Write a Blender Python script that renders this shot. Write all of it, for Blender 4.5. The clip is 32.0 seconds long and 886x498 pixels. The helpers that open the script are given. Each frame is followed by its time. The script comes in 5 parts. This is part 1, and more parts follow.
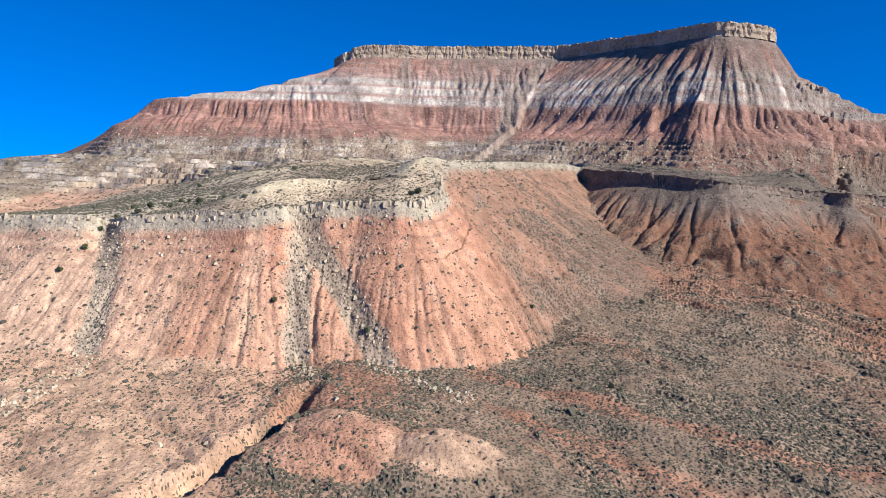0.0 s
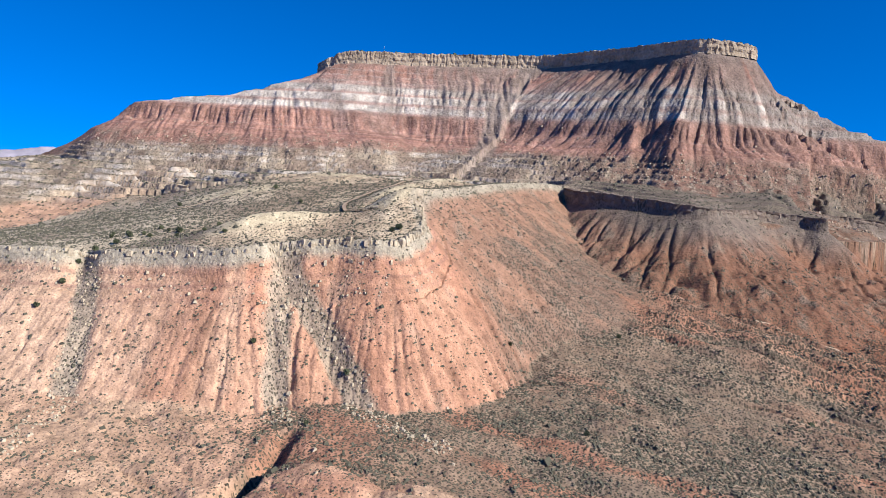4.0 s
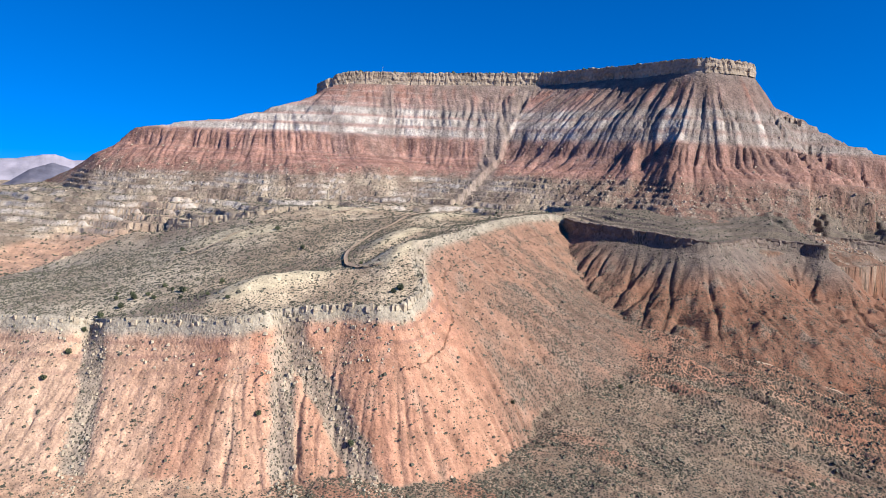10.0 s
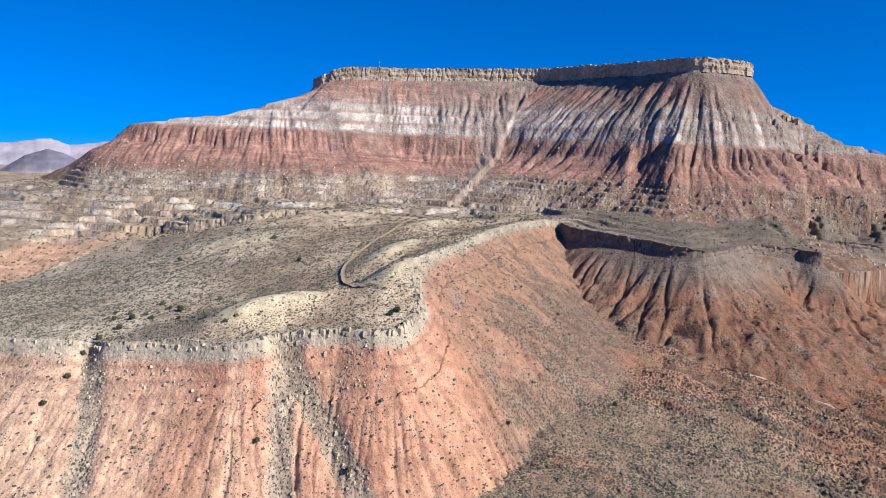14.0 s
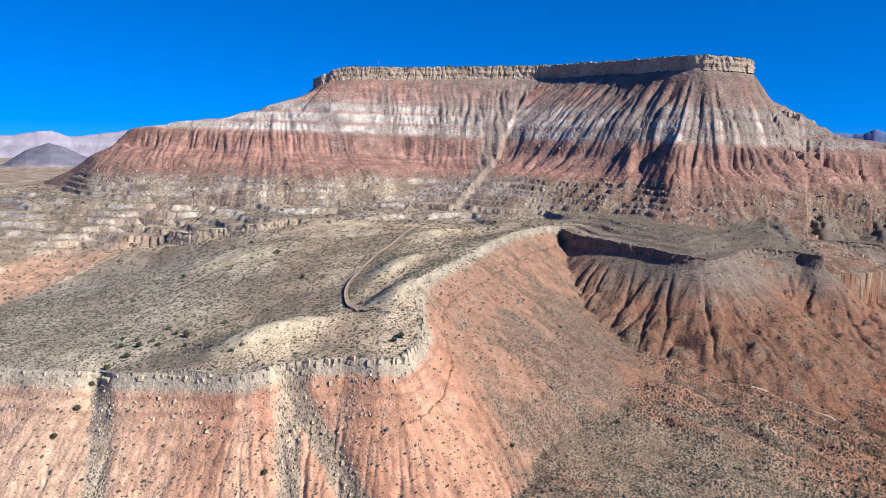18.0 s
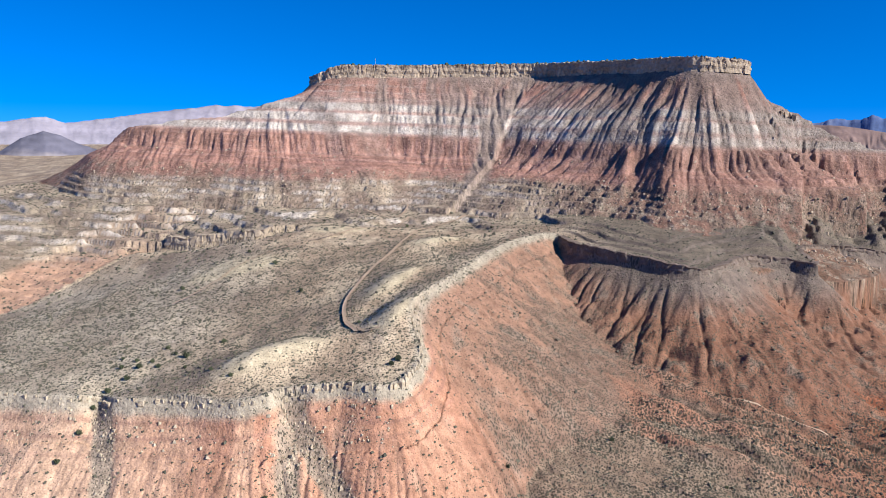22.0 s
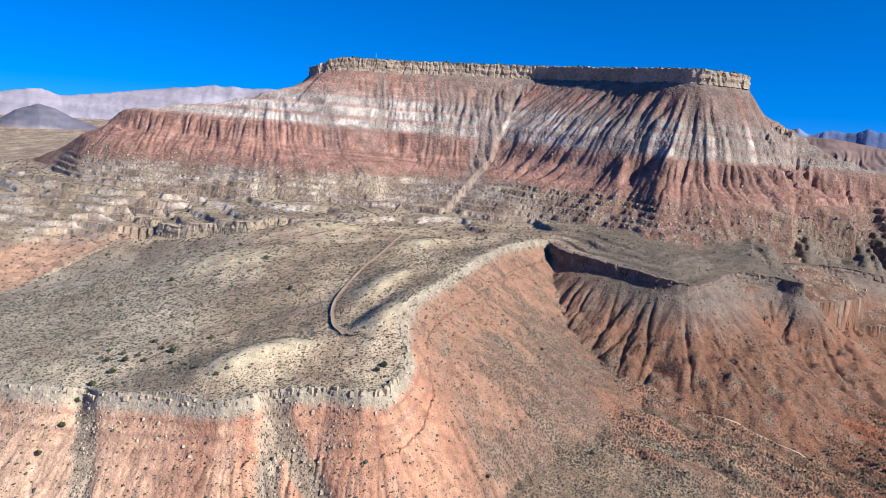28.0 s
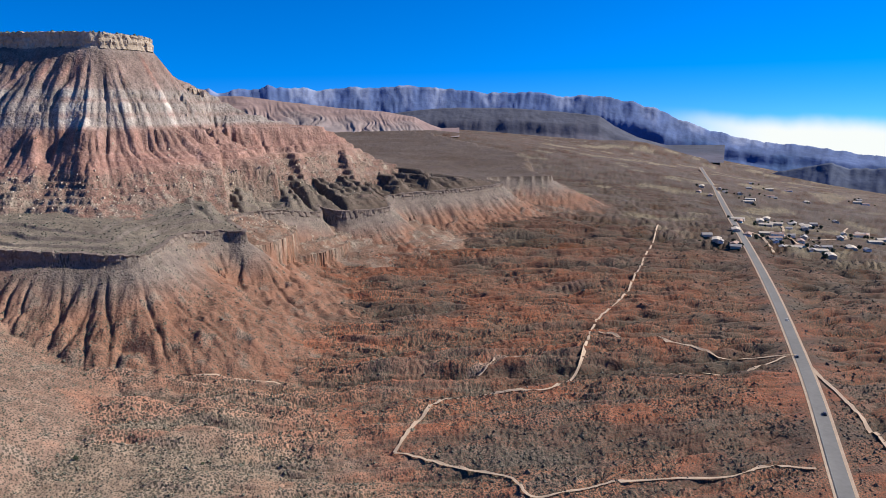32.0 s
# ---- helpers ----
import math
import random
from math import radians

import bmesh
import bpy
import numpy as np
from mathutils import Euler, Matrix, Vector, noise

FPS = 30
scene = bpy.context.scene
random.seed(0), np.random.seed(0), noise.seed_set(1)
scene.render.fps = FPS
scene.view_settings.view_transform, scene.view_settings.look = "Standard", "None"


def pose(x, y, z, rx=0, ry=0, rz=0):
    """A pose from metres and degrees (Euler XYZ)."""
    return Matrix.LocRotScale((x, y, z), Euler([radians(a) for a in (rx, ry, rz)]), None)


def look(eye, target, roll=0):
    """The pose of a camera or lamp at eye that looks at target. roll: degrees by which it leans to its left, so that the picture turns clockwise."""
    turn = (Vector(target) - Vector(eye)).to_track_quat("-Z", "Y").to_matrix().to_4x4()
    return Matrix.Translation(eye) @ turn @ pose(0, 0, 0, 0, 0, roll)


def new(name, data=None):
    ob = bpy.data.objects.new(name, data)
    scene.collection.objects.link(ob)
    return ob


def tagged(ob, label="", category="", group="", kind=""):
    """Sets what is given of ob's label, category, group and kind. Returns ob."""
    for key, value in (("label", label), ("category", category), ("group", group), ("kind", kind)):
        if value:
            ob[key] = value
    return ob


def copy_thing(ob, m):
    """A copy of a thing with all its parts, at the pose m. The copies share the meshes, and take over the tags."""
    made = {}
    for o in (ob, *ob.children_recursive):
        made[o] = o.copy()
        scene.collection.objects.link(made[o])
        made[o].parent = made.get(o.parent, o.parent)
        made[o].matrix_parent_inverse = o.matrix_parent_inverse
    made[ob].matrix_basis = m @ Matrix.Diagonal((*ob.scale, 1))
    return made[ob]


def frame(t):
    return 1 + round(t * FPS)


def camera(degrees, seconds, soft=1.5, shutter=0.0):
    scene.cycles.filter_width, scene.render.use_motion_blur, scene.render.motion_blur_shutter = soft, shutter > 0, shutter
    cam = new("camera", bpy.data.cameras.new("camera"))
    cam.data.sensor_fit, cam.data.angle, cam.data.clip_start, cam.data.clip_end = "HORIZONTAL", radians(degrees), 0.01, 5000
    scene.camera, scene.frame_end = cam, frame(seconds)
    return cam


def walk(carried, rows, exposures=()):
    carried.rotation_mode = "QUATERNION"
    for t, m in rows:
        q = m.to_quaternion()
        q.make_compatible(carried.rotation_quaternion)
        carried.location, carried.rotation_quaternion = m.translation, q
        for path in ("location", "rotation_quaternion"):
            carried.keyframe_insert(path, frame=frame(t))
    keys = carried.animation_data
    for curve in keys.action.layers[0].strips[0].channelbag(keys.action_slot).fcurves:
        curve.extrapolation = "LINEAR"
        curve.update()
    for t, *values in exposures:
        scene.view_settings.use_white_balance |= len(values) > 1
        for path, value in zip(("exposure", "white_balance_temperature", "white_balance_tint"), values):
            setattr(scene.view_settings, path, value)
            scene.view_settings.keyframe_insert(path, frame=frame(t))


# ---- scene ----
cam = camera(63.38, 32.0, soft=0.45)

# The climb: seconds, height, yaw, pitch, roll. The drone rises over one spot, hovers, then turns to its right.
PATH = [
    (0, 0.0, -0.38, -4.33, 1.32), (0.5, 3.1, -0.78, -4.58, 2.46), (1, 5.6, -0.89, -4.62, 2.78), (1.5, 8.4, -1.07, -5.12, 2.57),
    (2, 10.9, -1.50, -5.57, 3.30), (2.5, 13.0, -1.36, -4.77, 2.09), (3, 15.3, -1.69, -5.53, 2.34), (3.5, 17.1, -1.81, -4.91, 2.33),
    (5.5, 25.8, -1.91, -5.25, 2.00), (6, 28.1, -1.71, -6.06, 1.54), (6.5, 31.3, -2.02, -5.96, 2.82), (7, 33.7, -1.95, -5.44, 2.65),
    (7.5, 35.9, -1.70, -5.94, 1.86), (8, 37.9, -1.84, -6.15, 1.46), (8.5, 39.9, -1.81, -5.65, 1.12), (9, 41.9, -1.75, -5.80, 1.19),
    (9.5, 44.3, -1.86, -6.04, 1.17), (10, 47.0, -1.64, -5.29, 1.22), (10.5, 48.9, -1.91, -5.37, 1.63), (11, 51.2, -2.14, -6.37, 1.73),
    (11.5, 53.7, -2.20, -6.52, 1.50), (12, 56.2, -1.86, -6.28, 1.81), (12.5, 58.4, -1.84, -6.02, 1.04), (13, 60.2, -2.01, -6.48, 1.18),
    (13.5, 62.7, -1.80, -7.11, 0.35), (14, 64.9, -1.90, -6.75, 1.25), (14.5, 67.2, -1.91, -6.87, 0.81), (16.5, 76.5, -1.83, -7.87, 0.84),
    (17, 78.8, -1.84, -8.26, 1.12), (17.5, 81.4, -2.02, -8.50, 1.47), (18, 83.8, -1.70, -8.09, 0.38), (18.5, 86.3, -1.78, -8.27, 0.69),
    (19, 88.6, -1.82, -8.90, 1.16), (19.5, 90.5, -1.43, -9.03, 0.14), (20, 93.1, -1.74, -8.89, 1.02), (20.5, 95.7, -1.58, -8.60, 0.19),
    (21, 98.0, -1.84, -8.87, 0.56), (21.5, 100.1, -1.80, -9.21, 0.62), (22, 102.2, -1.95, -9.43, 0.36), (22.5, 104.6, -2.08, -8.96, 1.01),
    (23, 106.8, -2.13, -9.10, 1.01), (23.5, 108.8, -2.04, -8.81, 1.48), (24, 110.0, -1.87, -9.01, 0.42), (24.5, 110.4, -2.03, -8.43, 2.39),
    (25, 111.6, -1.82, -9.55, -0.90), (25.5, 111.8, -2.06, -9.73, -0.62), (27.5, 110.8, -2.53, -9.98, 3.05), (28, 110.6, -2.63, -10.13, 3.29),
    (28.5, 110.5, -2.52, -10.51, 2.20), (29, 110.3, -2.46, -10.22, 2.98), (29.5, 109.6, -5.88, -10.22, 2.58), (30, 109.5, -12.36, -10.90, 0.84),
    (30.5, 109.2, -20.60, -10.99, 0.88), (31, 109.3, -30.75, -11.39, 1.00), (31.5, 109.4, -38.79, -11.03, 1.40), (32, 109.5, -45.47, -12.08, -1.35),
]
walk(cam, [(t, pose(0, 0, z, 90 + pitch, 0, yaw) @ pose(0, 0, 0, 0, 0, roll)) for t, z, yaw, pitch, roll in PATH],
     [(0.0, 0.14), (29.0, 0.14), (30.0, 0.12), (31.0, 0.12), (32.0, 0.15)])

# ---- light ----
SUN_AZ, SUN_EL = 121.0, 32.0  # degrees clockwise from +y, and above the horizon
world = bpy.data.worlds.new("world")
scene.world = world
world.use_nodes = True
wn, wl = world.node_tree.nodes, world.node_tree.links
sky = wn.new("ShaderNodeTexSky")
sky.sky_type, sky.sun_disc = "NISHITA", False
sky.sun_elevation, sky.sun_rotation = radians(SUN_EL), radians(SUN_AZ)
sky.altitude, sky.air_density, sky.dust_density, sky.ozone_density = 1200, 0.7, 0.0, 4.0
coords, lift = wn.new("ShaderNodeTexCoord"), wn.new("ShaderNodeVectorMath")
lift.inputs[1].default_value = (0, 0, 0.14)  # the far horizon lies below eye level
wl.new(coords.outputs["Generated"], lift.inputs[0])
wl.new(lift.outputs[0], sky.inputs[0])
deep = wn.new("ShaderNodeHueSaturation")
deep.inputs["Hue"].default_value, deep.inputs["Saturation"].default_value, deep.inputs["Value"].default_value = 0.511, 1.40, 1.86
wl.new(sky.outputs[0], deep.inputs["Color"])


def heading(a, e):
    return Vector((math.sin(radians(a)) * math.cos(radians(e)), math.cos(radians(a)) * math.cos(radians(e)), math.sin(radians(e))))


def sky_dot(v):
    k = wn.new("ShaderNodeVectorMath")
    k.operation = "DOT_PRODUCT"
    k.inputs[1].default_value = v
    wl.new(coords.outputs["Generated"], k.inputs[0])
    return k.outputs["Value"]


def sky_range(value, low, high):
    k = wn.new("ShaderNodeMapRange")
    k.interpolation_type = "SMOOTHSTEP"
    k.inputs["From Min"].default_value, k.inputs["From Max"].default_value = low, high
    wl.new(value, k.inputs["Value"])
    return k.outputs[0]


# a thin bright cloud bank lies low over the eastern ridge
bank_up = heading(78, -3.0).cross(heading(62, -1.9)).normalized()
wisps = wn.new("ShaderNodeTexNoise")
wisps.inputs["Scale"].default_value, wisps.inputs["Detail"].default_value = 9, 5
wl.new(coords.outputs["Generated"], wisps.inputs["Vector"])
wave = wn.new("ShaderNodeMath")
wave.operation, wave.inputs[1].default_value = "MULTIPLY_ADD", 0.03
wl.new(wisps.outputs[0], wave.inputs[0]), wl.new(sky_dot(bank_up), wave.inputs[2])
cover = wn.new("ShaderNodeMath")
cover.operation = "MULTIPLY"
wl.new(sky_range(wave.outputs[0], 0.032, 0.006), cover.inputs[0])
wl.new(sky_range(sky_dot(heading(61, 0).cross(Vector((0, 0, 1)))), -0.01, 0.16), cover.inputs[1])
bank = wn.new("ShaderNodeMix")
bank.data_type = "RGBA"
bank.inputs["B"].default_value = (9.0, 9.4, 9.2, 1)
wl.new(cover.outputs[0], bank.inputs["Factor"]), wl.new(deep.outputs[0], bank.inputs["A"])
wl.new(bank.outputs["Result"], wn["Background"].inputs[0])
wn["Background"].inputs[1].default_value = 0.095
sun = new("sun", bpy.data.lights.new("sun", "SUN"))
sun.data.energy, sun.data.angle, sun.data.color = 7.1, radians(0.53), (1.0, 0.93, 0.83)
az, el = radians(SUN_AZ), radians(SUN_EL)
to_sun = Vector((math.sin(az) * math.cos(el), math.cos(az) * math.cos(el), math.sin(el)))
sun.matrix_world = look(to_sun * 1000, (0, 0, 0))


# ---- noise and plan helpers ----
RNG = np.random.RandomState(7)
PERM = np.concatenate([RNG.permutation(512)] * 3).astype(np.int32)
GRAD = np.stack([np.cos(np.arange(512) * 2.399963), np.sin(np.arange(512) * 2.399963)], 1).astype(np.float32)


def perlin(x, y):
    """Gradient noise in the plane, about -0.7 to 0.7."""
    xf, yf = np.floor(x), np.floor(y)
    xi, yi = xf.astype(np.int32) & 511, yf.astype(np.int32) & 511
    u, v = (x - xf).astype(np.float32), (y - yf).astype(np.float32)
    su, sv = u * u * u * (u * (u * 6 - 15) + 10), v * v * v * (v * (v * 6 - 15) + 10)
    a, b = PERM[xi], PERM[xi + 1]

    def corner(p, du, dv):
        g = GRAD[p & 511]
        return g[..., 0] * du + g[..., 1] * dv
    n0 = corner(PERM[a + yi], u, v) * (1 - su) + corner(PERM[b + yi], u - 1, v) * su
    n1 = corner(PERM[a + yi + 1], u, v - 1) * (1 - su) + corner(PERM[b + yi + 1], u - 1, v - 1) * su
    return n0 * (1 - sv) + n1 * sv


def fbm(x, y, size, octaves=4, gain=0.5):
    out, amp, total = 0.0, 1.0, 0.0
    for k in range(octaves):
        out = out + amp * perlin(x / size + 17.3 * k, y / size + 5.1 * k)
        total += amp
        size, amp = size / 2.03, amp * gain
    return out / total * 1.5


def smooth(a, b, x):
    t = np.clip((x - a) / (b - a), 0, 1)
    return t * t * (3 - 2 * t)


def curve_line(points, step):
    """A smooth line through the rows of points (Catmull-Rom), resampled about every step metres."""
    p = np.array(points, float)
    p = np.vstack([2 * p[0] - p[1], p, 2 * p[-1] - p[-2]])
    rows = []
    for i in range(1, len(p) - 2):
        n = min(8, max(2, int(np.linalg.norm(p[i + 1, :2] - p[i, :2]) / step)))
        t = np.linspace(0, 1, n, endpoint=False)[:, None]
        a, b, c, d = p[i - 1], p[i], p[i + 1], p[i + 2]
        rows.append(0.5 * (2 * b + (c - a) * t + (2 * a - 5 * b + 4 * c - d) * t**2 + (3 * b - a - 3 * c + d) * t**3))
    return np.vstack(rows + [p[-2:-1]])


def near_line(x, y, line, limit, blend=False):
    """Distance to the line (limit where it is farther), length along it, the way out (an angle, cut towards +y) and its further columns there."""
    shape = x.shape
    x, y = np.ravel(x).astype(np.float32), np.ravel(y).astype(np.float32)
    lo, hi = line[:, :2].min(0) - limit, line[:, :2].max(0) + limit
    use = np.nonzero((x > lo[0]) & (x < hi[0]) & (y > lo[1]) & (y < hi[1]))[0]
    dist, along, out = np.full(x.shape, limit, np.float32), np.zeros(x.shape, np.float32), np.zeros(x.shape, np.float32)
    extra = np.tile(line[:1, 2:], (len(x), 1)).astype(np.float32)
    x, y = x[use], y[use]
    best = np.full(x.shape, 1e12, np.float32)
    where, frac = np.zeros(x.shape, np.int32), np.zeros(x.shape, np.float32)
    a, b = line[:-1, :2], line[1:, :2]
    ab = b - a
    l2 = (ab**2).sum(1) + 1e-9
    for i in range(len(a)):
        px, py = x - np.float32(a[i, 0]), y - np.float32(a[i, 1])
        t = np.clip((px * np.float32(ab[i, 0]) + py * np.float32(ab[i, 1])) / np.float32(l2[i]), 0, 1)
        d2 = (px - t * np.float32(ab[i, 0]))**2 + (py - t * np.float32(ab[i, 1]))**2
        m = d2 < best
        np.copyto(best, d2, where=m), np.copyto(where, i, where=m), np.copyto(frac, t, where=m)
    run = np.concatenate([[0], np.cumsum(np.sqrt(l2))])
    along[use] = run[where] + frac * np.sqrt(l2)[where]
    nx = x - (a[where, 0] + frac * ab[where, 0])
    ny = y - (a[where, 1] + frac * ab[where, 1])
    dist[use], out[use] = np.minimum(np.sqrt(best), limit), np.arctan2(nx, -ny)
    extra[use] = line[where, 2:] * (1 - frac[..., None]) + line[where + 1, 2:] * frac[..., None]
    if blend:
        # further columns as a mean that leans to the nearest places, so that they never jump
        total, acc = np.zeros(x.shape, np.float32), np.zeros((len(x), line.shape[1] - 2), np.float32)
        for row in line[::2]:
            w = ((best + 4) / ((x - np.float32(row[0]))**2 + (y - np.float32(row[1]))**2 + 4))**4
            total += w
            acc += w[:, None] * row[2:].astype(np.float32)
        far = smooth(6, 20, np.sqrt(best))[:, None]
        extra[use] = extra[use] * (1 - far) + acc / (total[:, None] + 1e-9) * far
        even = (total / (best + 4)**4 / 0.07)**(-1 / 7)
        dist[use] = np.minimum(dist[use] * (1 - far[:, 0]) + even * far[:, 0], limit)
    return dist.reshape(shape), along.reshape(shape), out.reshape(shape), extra.reshape(*shape, -1)


def inside(x, y, poly):
    """Even-odd test of many points against a closed polygon."""
    odd = np.zeros(x.shape, bool)
    for (x0, y0), (x1, y1) in zip(poly, np.roll(poly, -1, 0)):
        if y0 != y1:
            odd ^= ((y0 > y) != (y1 > y)) & (x < (x1 - x0) * (y - y0) / (y1 - y0) + x0)
    return odd


def surface(rows, spreads, ridge=0.03):
    """A smooth surface near spot heights: wide soft bumps first, then narrower ones for what is left."""
    p = np.array(rows, float)
    level = p[:, 2].mean()
    left, layers = p[:, 2] - level, []
    d = ((p[:, None, :2] - p[None, :, :2])**2).sum(-1)
    for spread in spreads:
        k = np.exp(-d / (2 * spread**2))
        w = np.linalg.solve(k + (ridge if spread == spreads[-1] else 0.5) * np.eye(len(p)), left)
        left = left - k @ w
        layers.append((spread, w))

    def at(x, y):
        z = np.full(np.shape(x), level)
        for spread, w in layers:
            for (px, py, _), c in zip(p, w):
                z = z + c * np.exp(-((x - px)**2 + (y - py)**2) / (2 * spread**2))
        return z
    return at


def soft_max(a, b, k):
    h = np.clip(0.5 + 0.5 * (a - b) / k, 0, 1)
    return b + (a - b) * h + k * h * (1 - h)


def gullies(q, d, size, along, sharp=0.55):
    """0 in a gully's bed, 1 on the ribs between; q runs along the slope, d down it."""
    n = perlin(q / size + 0.25 * perlin(q / size * 0.4, d / along * 2), d / along)
    return np.clip(np.abs(n) * 3.2, 0, 1)**sharp


# ---- the plan: edge of the terrace (x, y, z, fall of the slope below it, height of the ledge) ----
RIM = curve_line([
    (-900, 420, -25, 0.5, 3), (-480, 345, -22, 0.6, 3), (-260, 322, -16, 0.8, 3), (-187, 308, -13, 0.85, 3.5), (-162, 302, -12, 0.85, 3.5), (-147, 300, -12, 0.85, 3),
    (-139, 305, -14, 0.85, 1.5), (-130, 297, -12, 0.88, 3.5), (-101, 291, -10.5, 0.95, 4), (-88, 287, -9.5, 1.1, 4.5), (-74, 283, -8, 1.2, 5), (-63, 285, -6, 1.25, 4),
    (-57, 291, -6, 1.25, 2), (-45, 290, -4, 1.3, 5), (-32, 291, -3.5, 1.3, 5), (-17, 287, -3, 1.25, 5), (-8, 292, -3, 1.2, 4), (-1, 308, 0, 1.0, 3),
    (0, 322, 4, 0.8, 2), (-4, 338, 11, 0.64, 2), (3, 372, 17, 0.64, 2.5), (21, 414, 19, 0.64, 3), (42, 460, 22, 0.66, 3), (66, 506, 24, 0.68, 3), (92, 537, 25, 0.72, 3),
    (103, 548, 24, 0.8, 4), (109, 546, 22, 0.7, 6), (113, 530, 20, 0.55, 8), (128, 508, 19.5, 0.55, 8), (155, 484, 16, 0.58, 7), (187, 463, 12, 0.6, 6), (214, 487, 11, 0.62, 4), (246, 520, 11, 0.6, 5),
    (281, 518, 8, 0.66, 6), (292, 508, 7, 0.7, 8), (304, 556, 11, 0.75, 8), (340, 585, 8, 0.75, 6), (372, 588, 6, 0.75, 6), (425, 592, -3, 0.75, 8),
    (437, 610, 0, 0.9, 12), (455, 588, -6, 0.7, 12), (512, 585, -8, 0.62, 6), (545, 620, -2, 0.7, 6), (640, 612, -5, 0.7, 5), (750, 622, -9, 0.6, 5), (800, 690, -10, 0.5, 4),
    (905, 655, -16, 0.4, 8), (960, 720, -20, 0.35, 4), (1150, 900, -40, 0.3, 3), (1500, 1500, -60, 0.2, 2)], 7)
notch = int(np.argmin(np.hypot(RIM[:, 0] - 106, RIM[:, 1] - 549)))
RIM_WEST, RIM_EAST = RIM[:notch + 1], RIM[notch:]
BAY_RUN = float(np.hypot(*np.diff(RIM_WEST[:int(np.argmin(np.hypot(RIM[:, 0] - 21, RIM[:, 1] - 414))) + 1, :2], axis=0).T).sum()) + 26 * 1.1
TERRACE_POLY = np.vstack([RIM[:, :2], [(1500, 4900), (-4900, 4900), (-4900, 420)]])
terrace_z = surface([
    (-187, 315, -13), (-120, 304, -11), (-80, 298, -3), (-45, 294, -2), (-17, 288, -3), (0, 322, 4), (3, 372, 15), (42, 463, 21), (92, 540, 25),
    (139, 512, 16), (187, 470, 12), (246, 523, 11), (290, 510, 7), (345, 590, 8), (357, 636, 24), (440, 612, -1), (560, 640, 4), (740, 640, -6),
    (-124, 562, 26), (-40, 376, 1), (-16, 532, 16), (33, 662, 24), (-185, 690, 29), (-304, 650, 24), (-368, 680, 22), (-240, 660, 25), (-205, 622, 12), (-232, 580, 0), (-253, 535, -11), (-275, 470, -19), (-330, 420, -24),
    (-150, 480, 4), (-150, 400, -5), (-205, 420, -11), (-170, 560, 16), (136, 651, 30),
    (248, 660, 26), (-60, 720, 34), (-380, 750, 31), (-250, 800, 40), (-440, 850, 40), (-456, 800, 32), (-246, 720, 37), (-520, 880, 28), (-600, 900, 22), (-700, 1100, 5), (-900, 900, 0), (900, 800, -10), (300, 1200, 40), (-600, 2000, 0)], (700, 130))
valley_z = surface([
    (-240, 160, -66), (-100, 162, -72), (-42, 205, -67), (20, 200, -70), (20, 174, -75), (92, 178, -75), (123, 190, -75), (200, 318, -57), (62, 271, -60),
    (11, 238, -62), (-19, 246, -62), (60, 334, -50), (53, 386, -46), (83, 446, -36), (124, 397, -37), (116, 414, -31), (111, 500, -22), (149, 455, -35),
    (182, 428, -43), (171, 331, -53), (253, 371, -53), (243, 490, -42), (299, 500, -42), (433, 489, -52), (216, 374, -50), (338, 240, -67), (471, 295, -66),
    (355, 84, -78), (544, 168, -82), (878, 333, -88), (707, 378, -72), (530, 433, -60), (743, 570, -48), (1200, 500, -100), (1615, 705, -112), (-60, -100, -80),
    (600, -200, -92), (-500, -100, -80), (1260, 1554, 5), (1640, 1612, 0), (2640, 1803, -98), (2890, 1600, -110), (2775, 1138, -220), (1912, 585, -175),
    (1465, 319, -155), (3040, 988, -250), (3900, 2600, -150), (4300, 900, -430), (4700, 1500, -400), (3600, 300, -400), (2000, -1500, -260), (-2000, -2000, -120), (-3000, 600, -60)], (1400, 350, 110))

# edge of the mesa's cap (x, y, z, reach of the slope below it)
CAP = curve_line([
    (-110, 1100, 164, 0.7), (-136, 960, 165, 0.7), (-128, 897, 166, 0.7), (-112, 886, 170, 0.72), (-95, 880, 177, 0.78), (-5, 881, 178, 0.9), (80, 879, 179.5, 1.05), (125, 874, 180, 1.1),
    (150, 862, 179.5, 1.1), (195, 808, 177.5, 0.9), (232, 762, 176, 0.8), (260, 724, 175, 0.66), (276, 712, 174, 0.55), (300, 714, 173, 0.43), (322, 722, 172, 0.42), (334, 736, 171, 0.5), (350, 790, 170, 0.6),
    (352, 900, 168, 0.8), (300, 1060, 168, 0.8)], 8)
CAP_POLY = np.vstack([CAP[:, :2], [(100, 1250)]])
SHOULDER = curve_line([(-112, 878, 152), (-161, 860, 136), (-224, 850, 118), (-289, 848, 110), (-328, 848, 101), (-354, 850, 91), (-380, 852, 74), (-413, 856, 54), (-480, 870, 28)], 10)
FLANK = curve_line([(320, 770, 155), (395, 762, 125), (430, 745, 102), (483, 735, 84), (560, 730, 66), (605, 728, 38), (680, 740, 10)], 10)
SPUR_A = curve_line([(252, 694, 116), (242, 676, 104), (231, 652, 90), (223, 634, 72), (214, 614, 50)], 6)
SPUR_B = curve_line([(214, 716, 108), (205, 698, 97), (197, 676, 83), (189, 656, 64), (182, 640, 46)], 6)
SPUR_C = curve_line([(306, 692, 112), (302, 676, 98), (296, 662, 84), (290, 642, 62), (286, 624, 40)], 6)
SPUR_D = curve_line([(400, 758, 110), (392, 718, 78), (384, 684, 52), (372, 650, 24)], 6)
